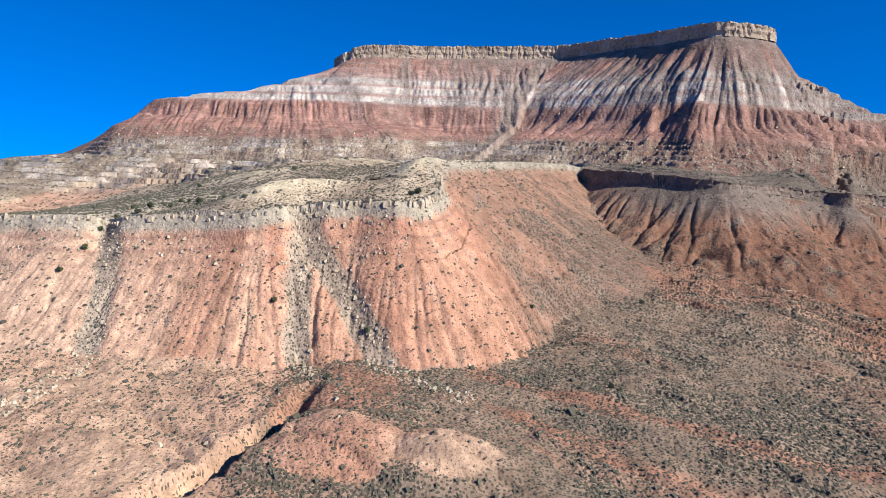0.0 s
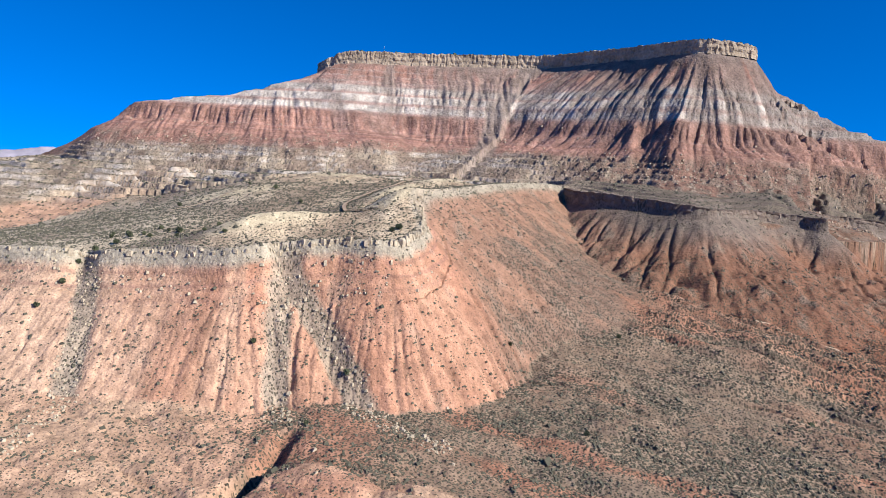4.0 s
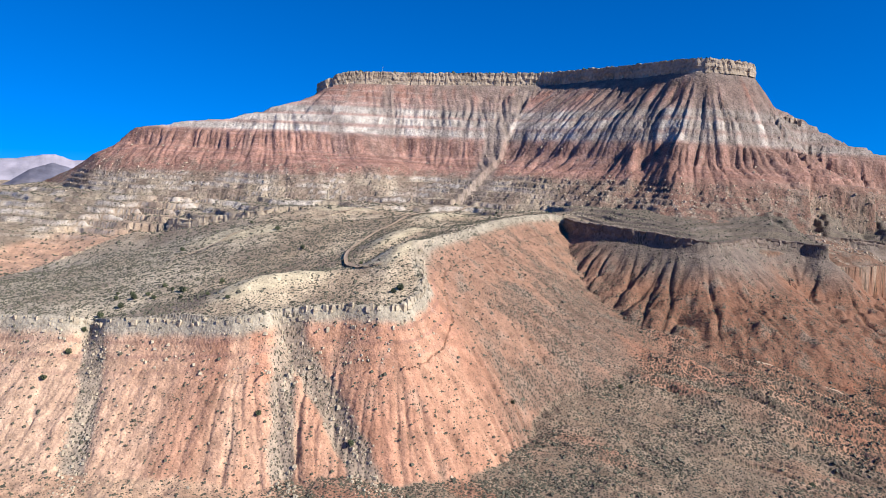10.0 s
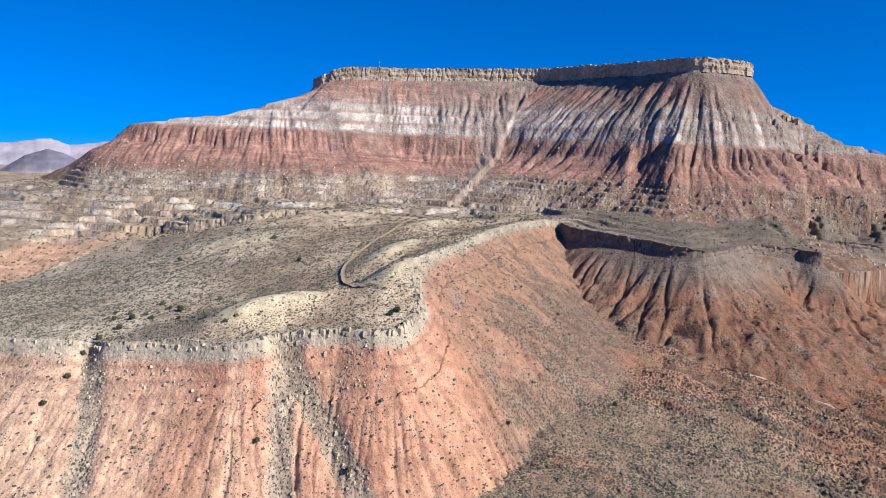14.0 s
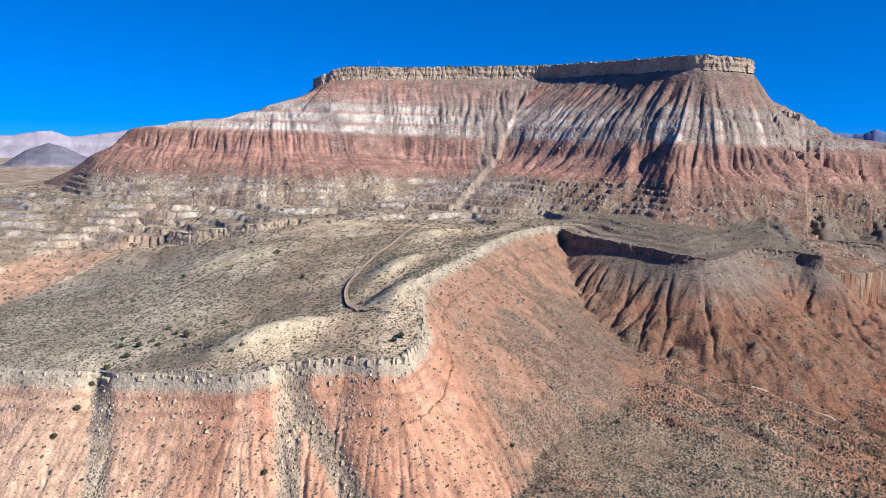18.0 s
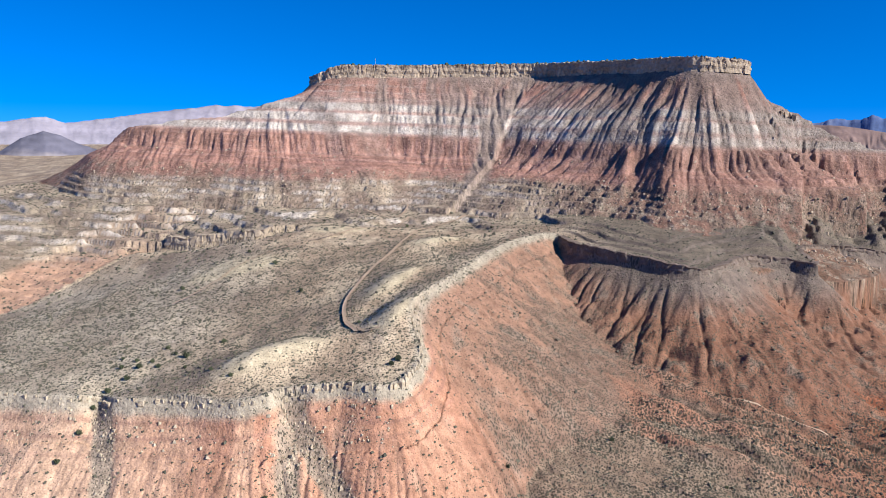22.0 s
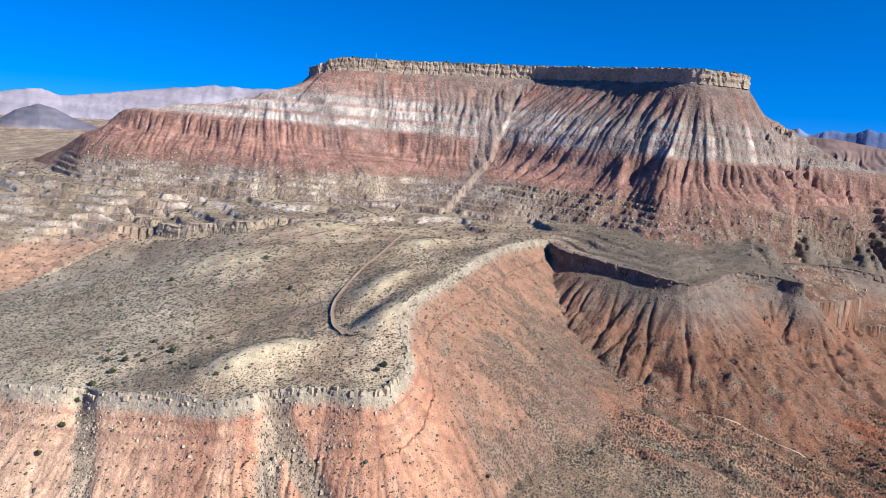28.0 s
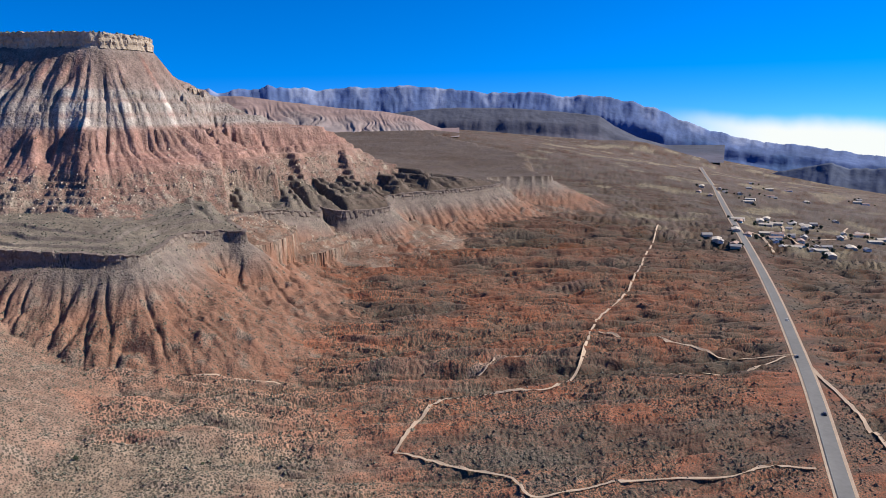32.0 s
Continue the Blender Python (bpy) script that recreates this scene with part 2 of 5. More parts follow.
SPUR_E = curve_line([(478, 735, 82), (470, 700, 58), (458, 668, 34), (446, 630, 4)], 6)
SPUR_F = curve_line([(556, 730, 64), (545, 700, 46), (530, 668, 24), (520, 630, 0)], 6)
SPURS = [(SPUR_A, 0.75), (SPUR_B, 0.7), (SPUR_C, 0.75), (SPUR_D, 0.85), (SPUR_E, 0.85), (SPUR_F, 0.8)]
WASH = curve_line([(108, 520, 3), (117, 470, 4), (128, 428, 5), (146, 404, 5), (170, 385, 5), (216, 360, 4), (260, 330, 4), (311, 300, 3), (348, 294, 3), (400, 270, 2)], 8)
CANYON = curve_line([(-150, 690, 1), (-186, 672, 2), (-208, 630, 3), (-232, 582, 3), (-253, 535, 3), (-280, 470, 3), (-335, 410, 3), (-470, 340, 2)], 12)
SCREE = curve_line([(120, 868, 0), (106, 835, 0), (79, 780, 0), (52, 700, 0), (34, 640, 0)], 12)
LOW_CLIFF = curve_line([(-214, 606, 8), (-190, 596, 9), (-160, 590, 9), (-135, 582, 9), (-118, 584, 6)], 6)
CHUTES = [curve_line(c, 5) for c in (
    [(-140, 318, 0.8), (-138, 303, 1.2), (-133, 290, 1.4), (-128, 275, 1.4), (-125, 260, 1.4), (-122, 245, 1.4), (-122, 225, 1.2), (-124, 200, 0.6)],
    [(-58, 294, 2.5), (-50, 284, 3), (-40, 274, 3.5), (-30, 264, 3.5), (-22, 254, 3), (-10, 240, 2), (8, 226, 1)],
    [(-54, 284, 1.5), (-52, 268, 2), (-50, 252, 2), (-47, 242, 1.5)])]
NEAR_GULLY = curve_line([(-41, 232, 3), (-43, 214, 5), (-48, 202, 8), (-52, 190, 9), (-58, 178, 9), (-70, 160, 8)], 6)
ROAD = [(180, 0), (270, 45), (355, 84), (461, 130), (544, 168), (679, 233), (878, 333), (1200, 497), (1615, 705), (2400, 1100)]
ROAD_LINE = curve_line([(*p, 0) for p in ROAD], 40)
MOUNDS = [(-66, 314, 34, 11, 32, 8), (-14, 408, 40, 10, 62, 7), (14, 515, 28, 10, 30, 5), (-62, 556, 30, 12, 5, 4), (30, 650, 45, 14, 20, 4), (-10, 345, 22, 10, 60, 5), (-120, 470, 40, 18, 10, 3)]


def bay_side(x, y):
    """1 on the long slope of the bay, 0 on the ribbed fan at the terrace's corner."""
    return smooth(-6, 22, (x - 2) * 0.86 + (y - 330) * 0.51)


def terrain(x, y):
    """Height and ground kinds at many places."""
    x, y = np.asarray(x, float), np.asarray(y, float)
    z0 = valley_z(x, y)
    r = np.hypot(x, y)
    fade = 1 - smooth(1000, 2400, r)
    dr = near_line(x, y, ROAD_LINE, 60)[0]
    rough = smooth(6, 34, dr) * (0.25 + 0.75 * fade)
    wx, wy = x + 6 * perlin(x / 25, y / 25), y + 6 * perlin(x / 25 + 40, y / 25)
    across, down_run = wx * 0.5 + wy * 0.86, wx * 0.86 - wy * 0.5
    wild = 0.4 + 0.75 * smooth(280, 430, y + 0.5 * x - 60) * (1 - smooth(900, 1300, r)) + 0.35 * smooth(-0.2, 0.3, fbm(x + 50, y, 90, 2))
    wild = wild * (1 - 0.5 * smooth(180, 60, x))
    bed1, bed2 = gullies(across, down_run, 30, 320, 0.5), gullies(across + 70, down_run * 1.3, 9, 120, 0.6)
    bed0 = gullies(across + 200, down_run, 72, 560, 0.42)
    broad = smooth(150, 260, x) * (1 - smooth(1500, 2200, r))
    bed3 = gullies(across + 33, down_run, 4.6, 44, 0.7)
    rill = (1 - bed1) * 6.0 + (1 - bed2) * 4.2 + (1 - bed3) * 2.0 * smooth(60, 160, x) + (1 - bed0) * 6.5 * broad
    crust = np.abs(perlin(wx / 3.4, wy / 3.4)) * (0.6 + 1.3 * smooth(200, 320, x)) * (1 - smooth(500, 800, r))
    z0 = z0 + (fbm(x, y, 60, 4) * 3.4 + fbm(x + 20, y, 13, 3) * 1.1 + (3.2 - rill) * wild + crust) * rough
    lobe = np.maximum(np.exp(-((x + 27) / 22)**2 - ((y - 190) / 17)**2), np.exp(-((x - 3) / 17)**2 - ((y - 188) / 12)**2))
    bare = np.maximum(smooth(0.35, 0.5, lobe + 0.12 * fbm(x, y, 12, 3)), smooth(-40, -56, x + 10 * fbm(x, y, 30, 3)) * (r < 420))
    z0 = z0 + 6.0 * lobe * (1 - 0.35 * (1 - bed2))
    dw, _, _, ew = near_line(x, y, WASH, 30)
    wash = 1.5 * ew[..., 0] * (1 - smooth(1.2, 5.5 + 3 * perlin(x / 9, y / 9), dw))
    dg, _, _, eg = near_line(x, y, NEAR_GULLY, 30)
    z0 = z0 - wash - eg[..., 0] * (1 - smooth(0.3, 5.5 + 4 * perlin(x / 8, y / 8), dg))
    # terrace and the slopes below its edge
    top = inside(x, y, TERRACE_POLY)
    low_noise, mid_noise = fbm(x, y, 18, 3), fbm(x, y, 14, 3)
    best = None
    for line, limit in ((RIM_WEST, 190), (RIM_EAST, 150)):
        d, s, th, ex = near_line(x, y, line, limit, True)
        q = s + 26 * th
        if line is RIM_WEST:
            # the long even slope: ribs run straight down it
            bay = bay_side(x, y)
            q = q * (1 - bay) + (BAY_RUN + 0.62 * (x - 21) + 0.78 * (y - 414)) * bay
        q = q + 2.5 * low_noise
        zr, fall, ledge_h = ex[..., 0], ex[..., 1], ex[..., 2]
        down = np.where(top, 0, d)
        rib, rib2 = gullies(q, down, 9.5, 60), gullies(q + 50, down, 3.4, 26, 0.7)
        grow = smooth(3, 26, down)
        front = smooth(0.8, 1.5, fall)
        block = smooth(106, 122, x) if line is RIM_EAST else 0 * x
        drop = ledge_h * smooth(0, np.where(ledge_h > 5.5, 2.0, 6.0), down) + down * fall * (np.where(down < 14, 1.1, 1.0) - 0.22 * smooth(40, 120, down) * (1 - front))
        if line is RIM_EAST:
            drop = ledge_h * smooth(0, 2, down) + fall * 1.2 * np.minimum(down, 36 + 8 * low_noise) + 0.45 * np.maximum(down - 38, 0)
        deep = np.maximum(1.3 - 0.5 * smooth(-50, -90, x) + 2.0 * front * (1 - 0.5 * smooth(-60, -100, x)) + (1 - front) * smooth(-14, 6, x) * (3.0 - 0.4 * bay_side(x, y)), 3.6 * block) * (1 - smooth(50, 110, down) * (1 - np.maximum(front, block))) * (1 - 0.7 * block * smooth(50, 100, down))
        slope = zr - drop - (1 - rib) * grow * deep * 0.85 - (1 - rib2) * grow * (0.3 + 0.2 * deep)
        slope = np.where(d < limit, slope + mid_noise * 0.9, -9999)
        got = dict(slope=slope, d=d, s=s, q=q, down=down, rib=rib, zr=zr, fall=fall, ledge_h=ledge_h)
        if best is None:
            best = got
        else:
            swap = np.where(top, d < best["d"], slope > best["slope"])
            best = {k: np.where(swap, got[k], best[k]) for k in best}
    slope, d, s, q, down, rib, zr, fall, ledge_h = (best[k] for k in ("slope", "d", "s", "q", "down", "rib", "zr", "fall", "ledge_h"))
    chute = np.zeros(x.shape)
    for line in CHUTES:
        dh, _, _, eh = near_line(x, y, line, 30)
        w = 1 - smooth(1.5, 7.5 + 4 * perlin(x / 7, y / 7), dh)
        chute = np.maximum(chute, w)
        slope = slope - eh[..., 0] * w
    zt = terrace_z(x, y) + fbm(x, y, 70, 4) * 2.6 + fbm(x, y, 9, 3) * 0.6
    edge = smooth(0, 30, d)
    zt = zr * (1 - edge) + zt * edge
    pale = np.zeros(x.shape)
    for mx, my, ln, wd, turn, h in MOUNDS:
        c, sn = math.cos(radians(turn)), math.sin(radians(turn))
        u, v = (x - mx) * c + (y - my) * sn, -(x - mx) * sn + (y - my) * c
        bump = np.exp(-(u / ln)**2 - (v / np.where(v < 0, wd * 0.9, wd * 1.7))**2)
        zt = zt + h * bump
        pale = np.maximum(pale, bump)
    dc, sc, tc, ec = near_line(x, y, CANYON, 130)
    beyond = smooth(0.2, -0.35, np.cos(tc)) * (dc < 130)
    cut = beyond * smooth(2, 8, dc) * (1 - smooth(62, 78, dc + 8 * perlin(x / 25, y / 25)))
    zt = zt - ec[..., 0] * (1 - smooth(1, 7, dc)) - cut * (1.5 + 3.5 * (1 - gullies(sc, dc, 11, 60)))
    dl, sl, tl, el_ = near_line(x, y, LOW_CLIFF, 60)
    zt = zt - el_[..., 0] * (np.cos(tl) > 0) * (1 - smooth(6, 45, dl)) * smooth(0, 1.5, dl)
    dk, sk, tk, _ = near_line(x, y, FLANK, 260)
    bad = smooth(225, 290, x) * (1 - smooth(640, 780, x)) * (dk < 259) * smooth(0, 18, d)
    zt = zt + bad * (12 * gullies(sk + 60 * tk, dk, 34, 240, 0.9) + 4 * gullies(sk + 60 * tk + 40, dk, 12, 90, 0.8) - 7)
    beds_in = smooth(100, 125, x) * (1 - smooth(620, 700, x))
    wob = d + 5 * fbm(x + 9, y, 30, 3)
    shelf = smooth(14, 16, wob) * 3.0 + smooth(30, 32, wob) * 3.5 + smooth(47, 49, wob) * 2.5
    zt = zt + beds_in * shelf * 0.5 * smooth(6, 14, d)
    riser = beds_in * ((np.abs(wob - 15) < 1.6) | (np.abs(wob - 31) < 1.8) | (np.abs(wob - 48) < 1.6))
    chute = chute * (1 - top)
    gentle = 1.0 + 7.0 * smooth(0.75, 0.5, fall) + 8.0 * smooth(-55, -110, x)
    z = np.where(top, zt, soft_max(z0, slope, gentle))
    toe = slope - z0
    # mesa
    dm, sm, tm, em = near_line(x, y, CAP, 360)
    cap = inside(x, y, CAP_POLY)
    out = np.where(cap, 0, dm)
    qm = sm + 75 * tm + 6 * fbm(x, y, 45, 3)
    reach = em[..., 1]
    body = np.interp(out / reach, [0, 3, 38, 88, 114, 140, 190, 250, 320, 700], [163, 161, 139, 107, 78, 63, 44, 27, -40, -600])
    body = body + (em[..., 0] - 175) * 0.6
    zs = [body]
    ds, ss, ts, es = near_line(x, y, SHOULDER, 260)
    zs.append(np.where(ds < 260, es[..., 0], -999) - np.interp(ds, [0, 8, 30, 70, 90, 120, 160, 260], [0, 4, 17, 39, 55, 70, 86, 150]))
    df, sf, tf, ef = near_line(x, y, FLANK, 200)
    zs.append(np.where(df < 200, ef[..., 0], -999) - np.interp(df, [0, 6, 20, 40, 80, 110, 150, 200], [0, 4, 20, 42, 68, 92, 140, 230]))
    qs, dd = [qm, ss + 60 * ts, sf + 50 * tf], [out, ds, df]
    for line, k in SPURS:
        dp, sp, _, ep = near_line(x, y, line, 110)
        zs.append(np.where(dp < 110, ep[..., 0] - k * np.interp(dp, [0, 3, 9, 22, 40, 70, 110], [0, 2, 9, 21, 31, 46, 66]), -999))
        qs.append(qm), dd.append(out)
    stack = np.stack(zs)
    pick = stack.argmax(0)
    pair = np.partition(stack[:2], 0, 0)
    calm = np.maximum(smooth(4, 26, pair[1] - pair[0]), smooth(-60, 0, x))
    hill = zs[0]
    for n, k in enumerate(zs[1:]):
        hill = soft_max(hill, k, 16 if n == 0 else 5)
    qq, dq = np.choose(pick, qs), np.choose(pick, dd)
    steep = calm * smooth(3, 30, dq) * smooth(40 + 12 * smooth(180, 60, x), 72, hill)
    g1, g2 = gullies(qq, dq, 19, 120, 0.6), gullies(qq + 31, dq, 7.5, 60, 0.65)
    g3 = gullies(qq + 11, dq, 3.6, 26, 0.7)
    mid, right = smooth(-60, 60, x), smooth(120, 230, x)
    patch = np.maximum(smooth(-0.25, 0.25, fbm(x + 77, y, 70, 3)), right) * (0.6 + 0.4 * mid)
    foot = 1 - smooth(54, 66, hill + 0.028 * x)
    far_right = smooth(290, 340, x)
    hill = hill - steep * (1 - g1) * (0.8 + (1.6 + 1.6 * mid) * patch + 1.6 * right + 2.0 * far_right) - steep * (1 - g2) * (1.2 + 1.2 * (1 - mid) + 1.2 * patch * mid + 0.8 * right)
    hill = hill - (1 - g3) * 0.7 * calm * smooth(2, 14, dq) * (1 - foot)
    hill = hill + foot * (np.abs(fbm(x, y, 22, 4, 0.7)) * 4.0 + fbm(x, y + 50, 7, 3) * 1.2 - 1.2) * smooth(-5, 30, hill) * (0.08 + 0.92 * smooth(60, 200, x))
    # hard beds stand as scarps: a red cliff under three white ledges; scree buries part of them
    hb = hill + 0.028 * x + 0.8 * perlin(x / 50, y / 50)
    bare_rock = (1 - 0.75 * smooth(-20, 70, x) * (1 - smooth(200, 250, x))) * (0.25 + 0.75 * smooth(-0.3, 0.15, fbm(qq + 60, dq * 0.3, 48, 3)))
    scarp = np.interp(hb, [50, 58, 72, 80, 88, 100, 104, 112, 115, 122, 125, 134], [50, 60, 69, 74, 93, 99, 105, 110, 116, 120, 126, 134])
    hill = hill + np.where((hb > 50) & (hb < 134), (scarp - hb) * bare_rock, 0)
    for size, amount in ((7.0, 0.6 * smooth(300, 360, x)), (2.9, 0.3)):
        bed = (hill + 0.028 * x + 0.8 * perlin(x / 50, y / 50)) / size
        hill = hill + ((np.floor(bed) + smooth(0.5, 0.95, bed - np.floor(bed))) - bed) * size * amount * (1 - smooth(122, 140, hill)) * (1 - foot * smooth(200, 100, x))
    hill = hill + fbm(x, y, 16, 3) * 0.8
    hill = np.where(cap, 175 + (em[..., 0] - 175) + fbm(x, y, 40, 3) * 1.2, hill)
    hill = np.where(cap & (dm < 2.5), 162.5 + (em[..., 0] - 175) * 0.6, hill)
    mesa = (hill > z) & ((out < 330) | (ds < 220) | (df < 199))
    z = np.where(mesa, hill, z)
    # benches that step up towards the mesa: steep pale risers, brushy treads
    fb = (z + 0.03 * x + 2.6 * fbm(x + 13, y, 80, 3) + 0.9 * fbm(x, y, 20, 3)) / 5.2
    fr = fb - np.floor(fb)
    bench = smooth(560, 610, y) * (1 - smooth(50, 58, z)) * smooth(0, 25, d) * (1 - 0.45 * smooth(100, 220, x) + 0.15 * smooth(240, 300, x)) * (top | mesa) * ~cap * (1 - smooth(640, 760, x)) * np.maximum(smooth(-430, -350, x), smooth(830, 780, y))
    z = z + (np.floor(fb) + smooth(0.74, 0.94, fr) - fb) * 5.2 * 0.85 * bench
    info = dict(top=top, d=d, q=q, down=down, rib=rib, toe=toe, zr=zr, pale=pale, cut=cut, chute=chute, riser=riser, dr=dr, bed1=bed1, bed3=bed3, bed0=1 - (1 - bed0) * broad, bare=bare, mesa=mesa, cap=cap, foot=foot, qm=qq, dq=dq, wash=wash, fall=fall,
                g1=g1, ledge=fr, bench=bench)
    return z, info


def mixc(a, b, t):
    return a * (1 - t[..., None]) + b * t[..., None]


def rgb(*c):
    return np.array(c, np.float32)


RED, SALMON, DARKRED = rgb(0.36, 0.187, 0.122), rgb(0.50, 0.305, 0.205), rgb(0.265, 0.12, 0.07)
# mesa reds lean to mauve: slight distance haze mixed into the rock colour
MESA_RED, MESA_PINK = rgb(0.30, 0.166, 0.129), rgb(0.385, 0.265, 0.225)
BRUSH, PALE, WHITE, GREY, MAROON = rgb(0.215, 0.182, 0.145), rgb(0.43, 0.38, 0.295), rgb(0.51, 0.46, 0.405), rgb(0.225, 0.182, 0.158), rgb(0.25, 0.135, 0.11)


def ground_tint(x, y, z, i):
    """Colour of soil and rock by kind of ground and bed of rock, with a little haze and lens veil mixed in."""
    n1, n2, n3 = fbm(x, y, 40, 4), fbm(x + 300, y, 12, 4), fbm(x, y + 900, 130, 3)
    r = np.hypot(x, y)
    # valley: red soil with brush-covered flats
    green = smooth(-0.12, 0.2, n1 + 0.5 * n2 + 0.35 * n3 + 0.1)
    c = mixc(RED * 0.85 + BRUSH * 0.1, rgb(0.29, 0.205, 0.148), green * 0.8)
    # gully beds darker, ribs between them redder
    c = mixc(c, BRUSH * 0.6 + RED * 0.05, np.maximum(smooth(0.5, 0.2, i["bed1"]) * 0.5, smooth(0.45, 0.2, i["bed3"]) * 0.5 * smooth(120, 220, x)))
    c = mixc(c, RED * 1.05, smooth(0.8, 1.0, i["bed1"]) * smooth(0.0, 0.25, n2) * 0.6)
    redder = smooth(350, 520, y) * smooth(60, 120, x) * (1 - smooth(520, 700, x))
    c = mixc(c, RED * 0.55 + DARKRED * 0.45, redder * (0.55 + 0.4 * n1))
    c = mixc(c, c * rgb(0.92, 0.66, 0.55), smooth(100, 260, x) * (1 - smooth(900, 1300, r)))
    # beds of the broad gullies darker still
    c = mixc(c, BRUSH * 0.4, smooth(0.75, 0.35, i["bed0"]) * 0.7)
    strip = smooth(0.05, 0.3, fbm(x * 0.5 + y * 0.86, (x * 0.86 - y * 0.5) * 0.3, 26, 4))
    c = mixc(c, BRUSH * 0.62, strip * 0.6)
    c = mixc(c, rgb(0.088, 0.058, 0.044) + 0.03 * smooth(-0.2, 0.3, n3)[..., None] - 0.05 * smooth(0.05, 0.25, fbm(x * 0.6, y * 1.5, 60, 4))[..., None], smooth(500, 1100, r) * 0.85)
    c = mixc(c, rgb(0.31, 0.255, 0.165), smooth(700, 1100, r) * smooth(0.18, 0.3, fbm(x, y * 1.6, 220, 3)) * 0.7 * smooth(900, 200, np.abs(x * 0.9 - y * 1.75) - 0.2 * x))
    flat = smooth(-30, 10, x) * (1 - smooth(110, 240, x)) * (1 - smooth(380, 440, y + 0.3 * x))
    across, run = x * 0.5 + y * 0.86 + 12 * n1, x * 0.86 - y * 0.5
    strip = smooth(0.12, 0.32, fbm(across, run * 0.22, 34, 4))
    c = mixc(c, mixc(rgb(0.235, 0.183, 0.132), RED * 0.92, strip), flat * 0.8)
    # darker towards the east
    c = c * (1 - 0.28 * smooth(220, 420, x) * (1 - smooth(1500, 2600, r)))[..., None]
    c = mixc(c, rgb(0.30, 0.22, 0.17), smooth(2.0, 4.0, i["wash"]) * 0.7)
    c = mixc(c, mixc(rgb(0.51, 0.35, 0.24), RED * 1.1 + PALE * 0.06, smooth(-0.35, 0.35, n1) * (1 - 0.7 * smooth(-20, -80, x))) * (0.92 + 0.2 * n2[..., None]), i["bare"] * 0.92)
    # slope under the terrace's edge
    down, zrel = i["down"], z - i["zr"]
    tone = smooth(-0.3, 0.3, fbm(i["q"], down * 0.2, 30, 3))
    bay = bay_side(x, y) * (1 - i["top"])
    sl = mixc(SALMON * 1.02, RED * 1.12, tone)
    sl = mixc(sl, RED * 1.05 + SALMON * 0.12, smooth(-75, -35, x) * 0.65)
    # west end: pale clay, plus some lens veil put into the colour
    sl = mixc(sl, rgb(0.55, 0.40, 0.285), smooth(-60, -150, x) * 0.55)
    sl = mixc(sl, PALE * 0.75 + SALMON * 0.25, (1 - i["rib"]) * 0.22 * smooth(0, 20, down) * smooth(0.9, 1.3, i["fall"]))
    band = smooth(0.5, 0.9, np.sin(zrel * 1.25 + 0.6 * n2)) * 0.5
    sl = mixc(sl, MAROON, band * smooth(3, 6, -zrel) * (1 - smooth(14, 24, -zrel)))
    sl = mixc(sl, PALE * 0.88, 1 - smooth(5.0, 8.0, -zrel + 2.5 * n2))
    sl = mixc(sl, RED * 0.68 + BRUSH * 0.2 + PALE * 0.08, bay * 0.85)
    flecks = smooth(-0.1, 0.25, fbm(x * 0.7, y * 1.3, 24, 4) + 0.5 * smooth(15, 75, down) - 0.12)
    sl = mixc(sl, BRUSH * 0.62 + RED * 0.2, bay * flecks * 0.65)
    sl = mixc(sl, PALE * 0.85, bay * (1 - smooth(3.0, 6.0, -zrel + 2.0 * n2)))
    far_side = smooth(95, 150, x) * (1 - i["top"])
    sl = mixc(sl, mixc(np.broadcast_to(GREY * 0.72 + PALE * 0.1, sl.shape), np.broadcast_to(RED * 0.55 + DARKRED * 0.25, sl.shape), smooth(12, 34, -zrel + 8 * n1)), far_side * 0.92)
    sl = mixc(sl, BRUSH, smooth(0.15, 0.4, n2 + 0.4 * n1) * (0.35 + 0.3 * smooth(0.8, 0.5, i["fall"])))
    sl = mixc(sl, BRUSH * 0.5 + PALE * 0.42, smooth(0.25, 0.8, i["chute"]) * 0.8)
    # slightly darker from the middle eastwards
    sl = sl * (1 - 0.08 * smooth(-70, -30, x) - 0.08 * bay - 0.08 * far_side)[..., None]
    on_slope = (i["toe"] > 0) & ~i["top"]
    c = mixc(c, sl, smooth(-0.5, 0.8, (i["toe"] + (8 * n1 + 5 * n2) * bay) / (1 + 9 * smooth(0.75, 0.5, i["fall"]))) * (~i["top"]))
    # terrace top
    t = mixc(rgb(0.34, 0.26, 0.185), rgb(0.45, 0.365, 0.26), smooth(-0.25, 0.3, n1 + 0.3 * n2))
    t = mixc(t, rgb(0.42, 0.38, 0.30), (1 - smooth(-160, -60, x)) * (1 - smooth(480, 560, y)) * 0.55)
    t = mixc(t, rgb(0.215, 0.165, 0.125), smooth(0.05, 0.3, fbm(x, y, 55, 4) + 0.2 * n2) * 0.6)
    t = mixc(t, rgb(0.47, 0.405, 0.28), smooth(0.35, 0.75, i["pale"]) * 0.85)
    t = mixc(t, BRUSH * 0.5 + GREY * 0.08, smooth(105, 150, x) * 0.85)
    t = mixc(t, SALMON, i["cut"] * 0.85)
    t = mixc(t, PALE * 0.92, (1 - smooth(0.5, 3.5, i["d"])) * 0.8 * (1 - smooth(130, 170, x)))
    t = mixc(t, BRUSH * 0.6, smooth(120, 260, x) * smooth(0.05, 0.25, fbm(x, y, 30, 4)) * 0.6)
    t = mixc(t, GREY * 0.6, i["riser"] * 0.85)
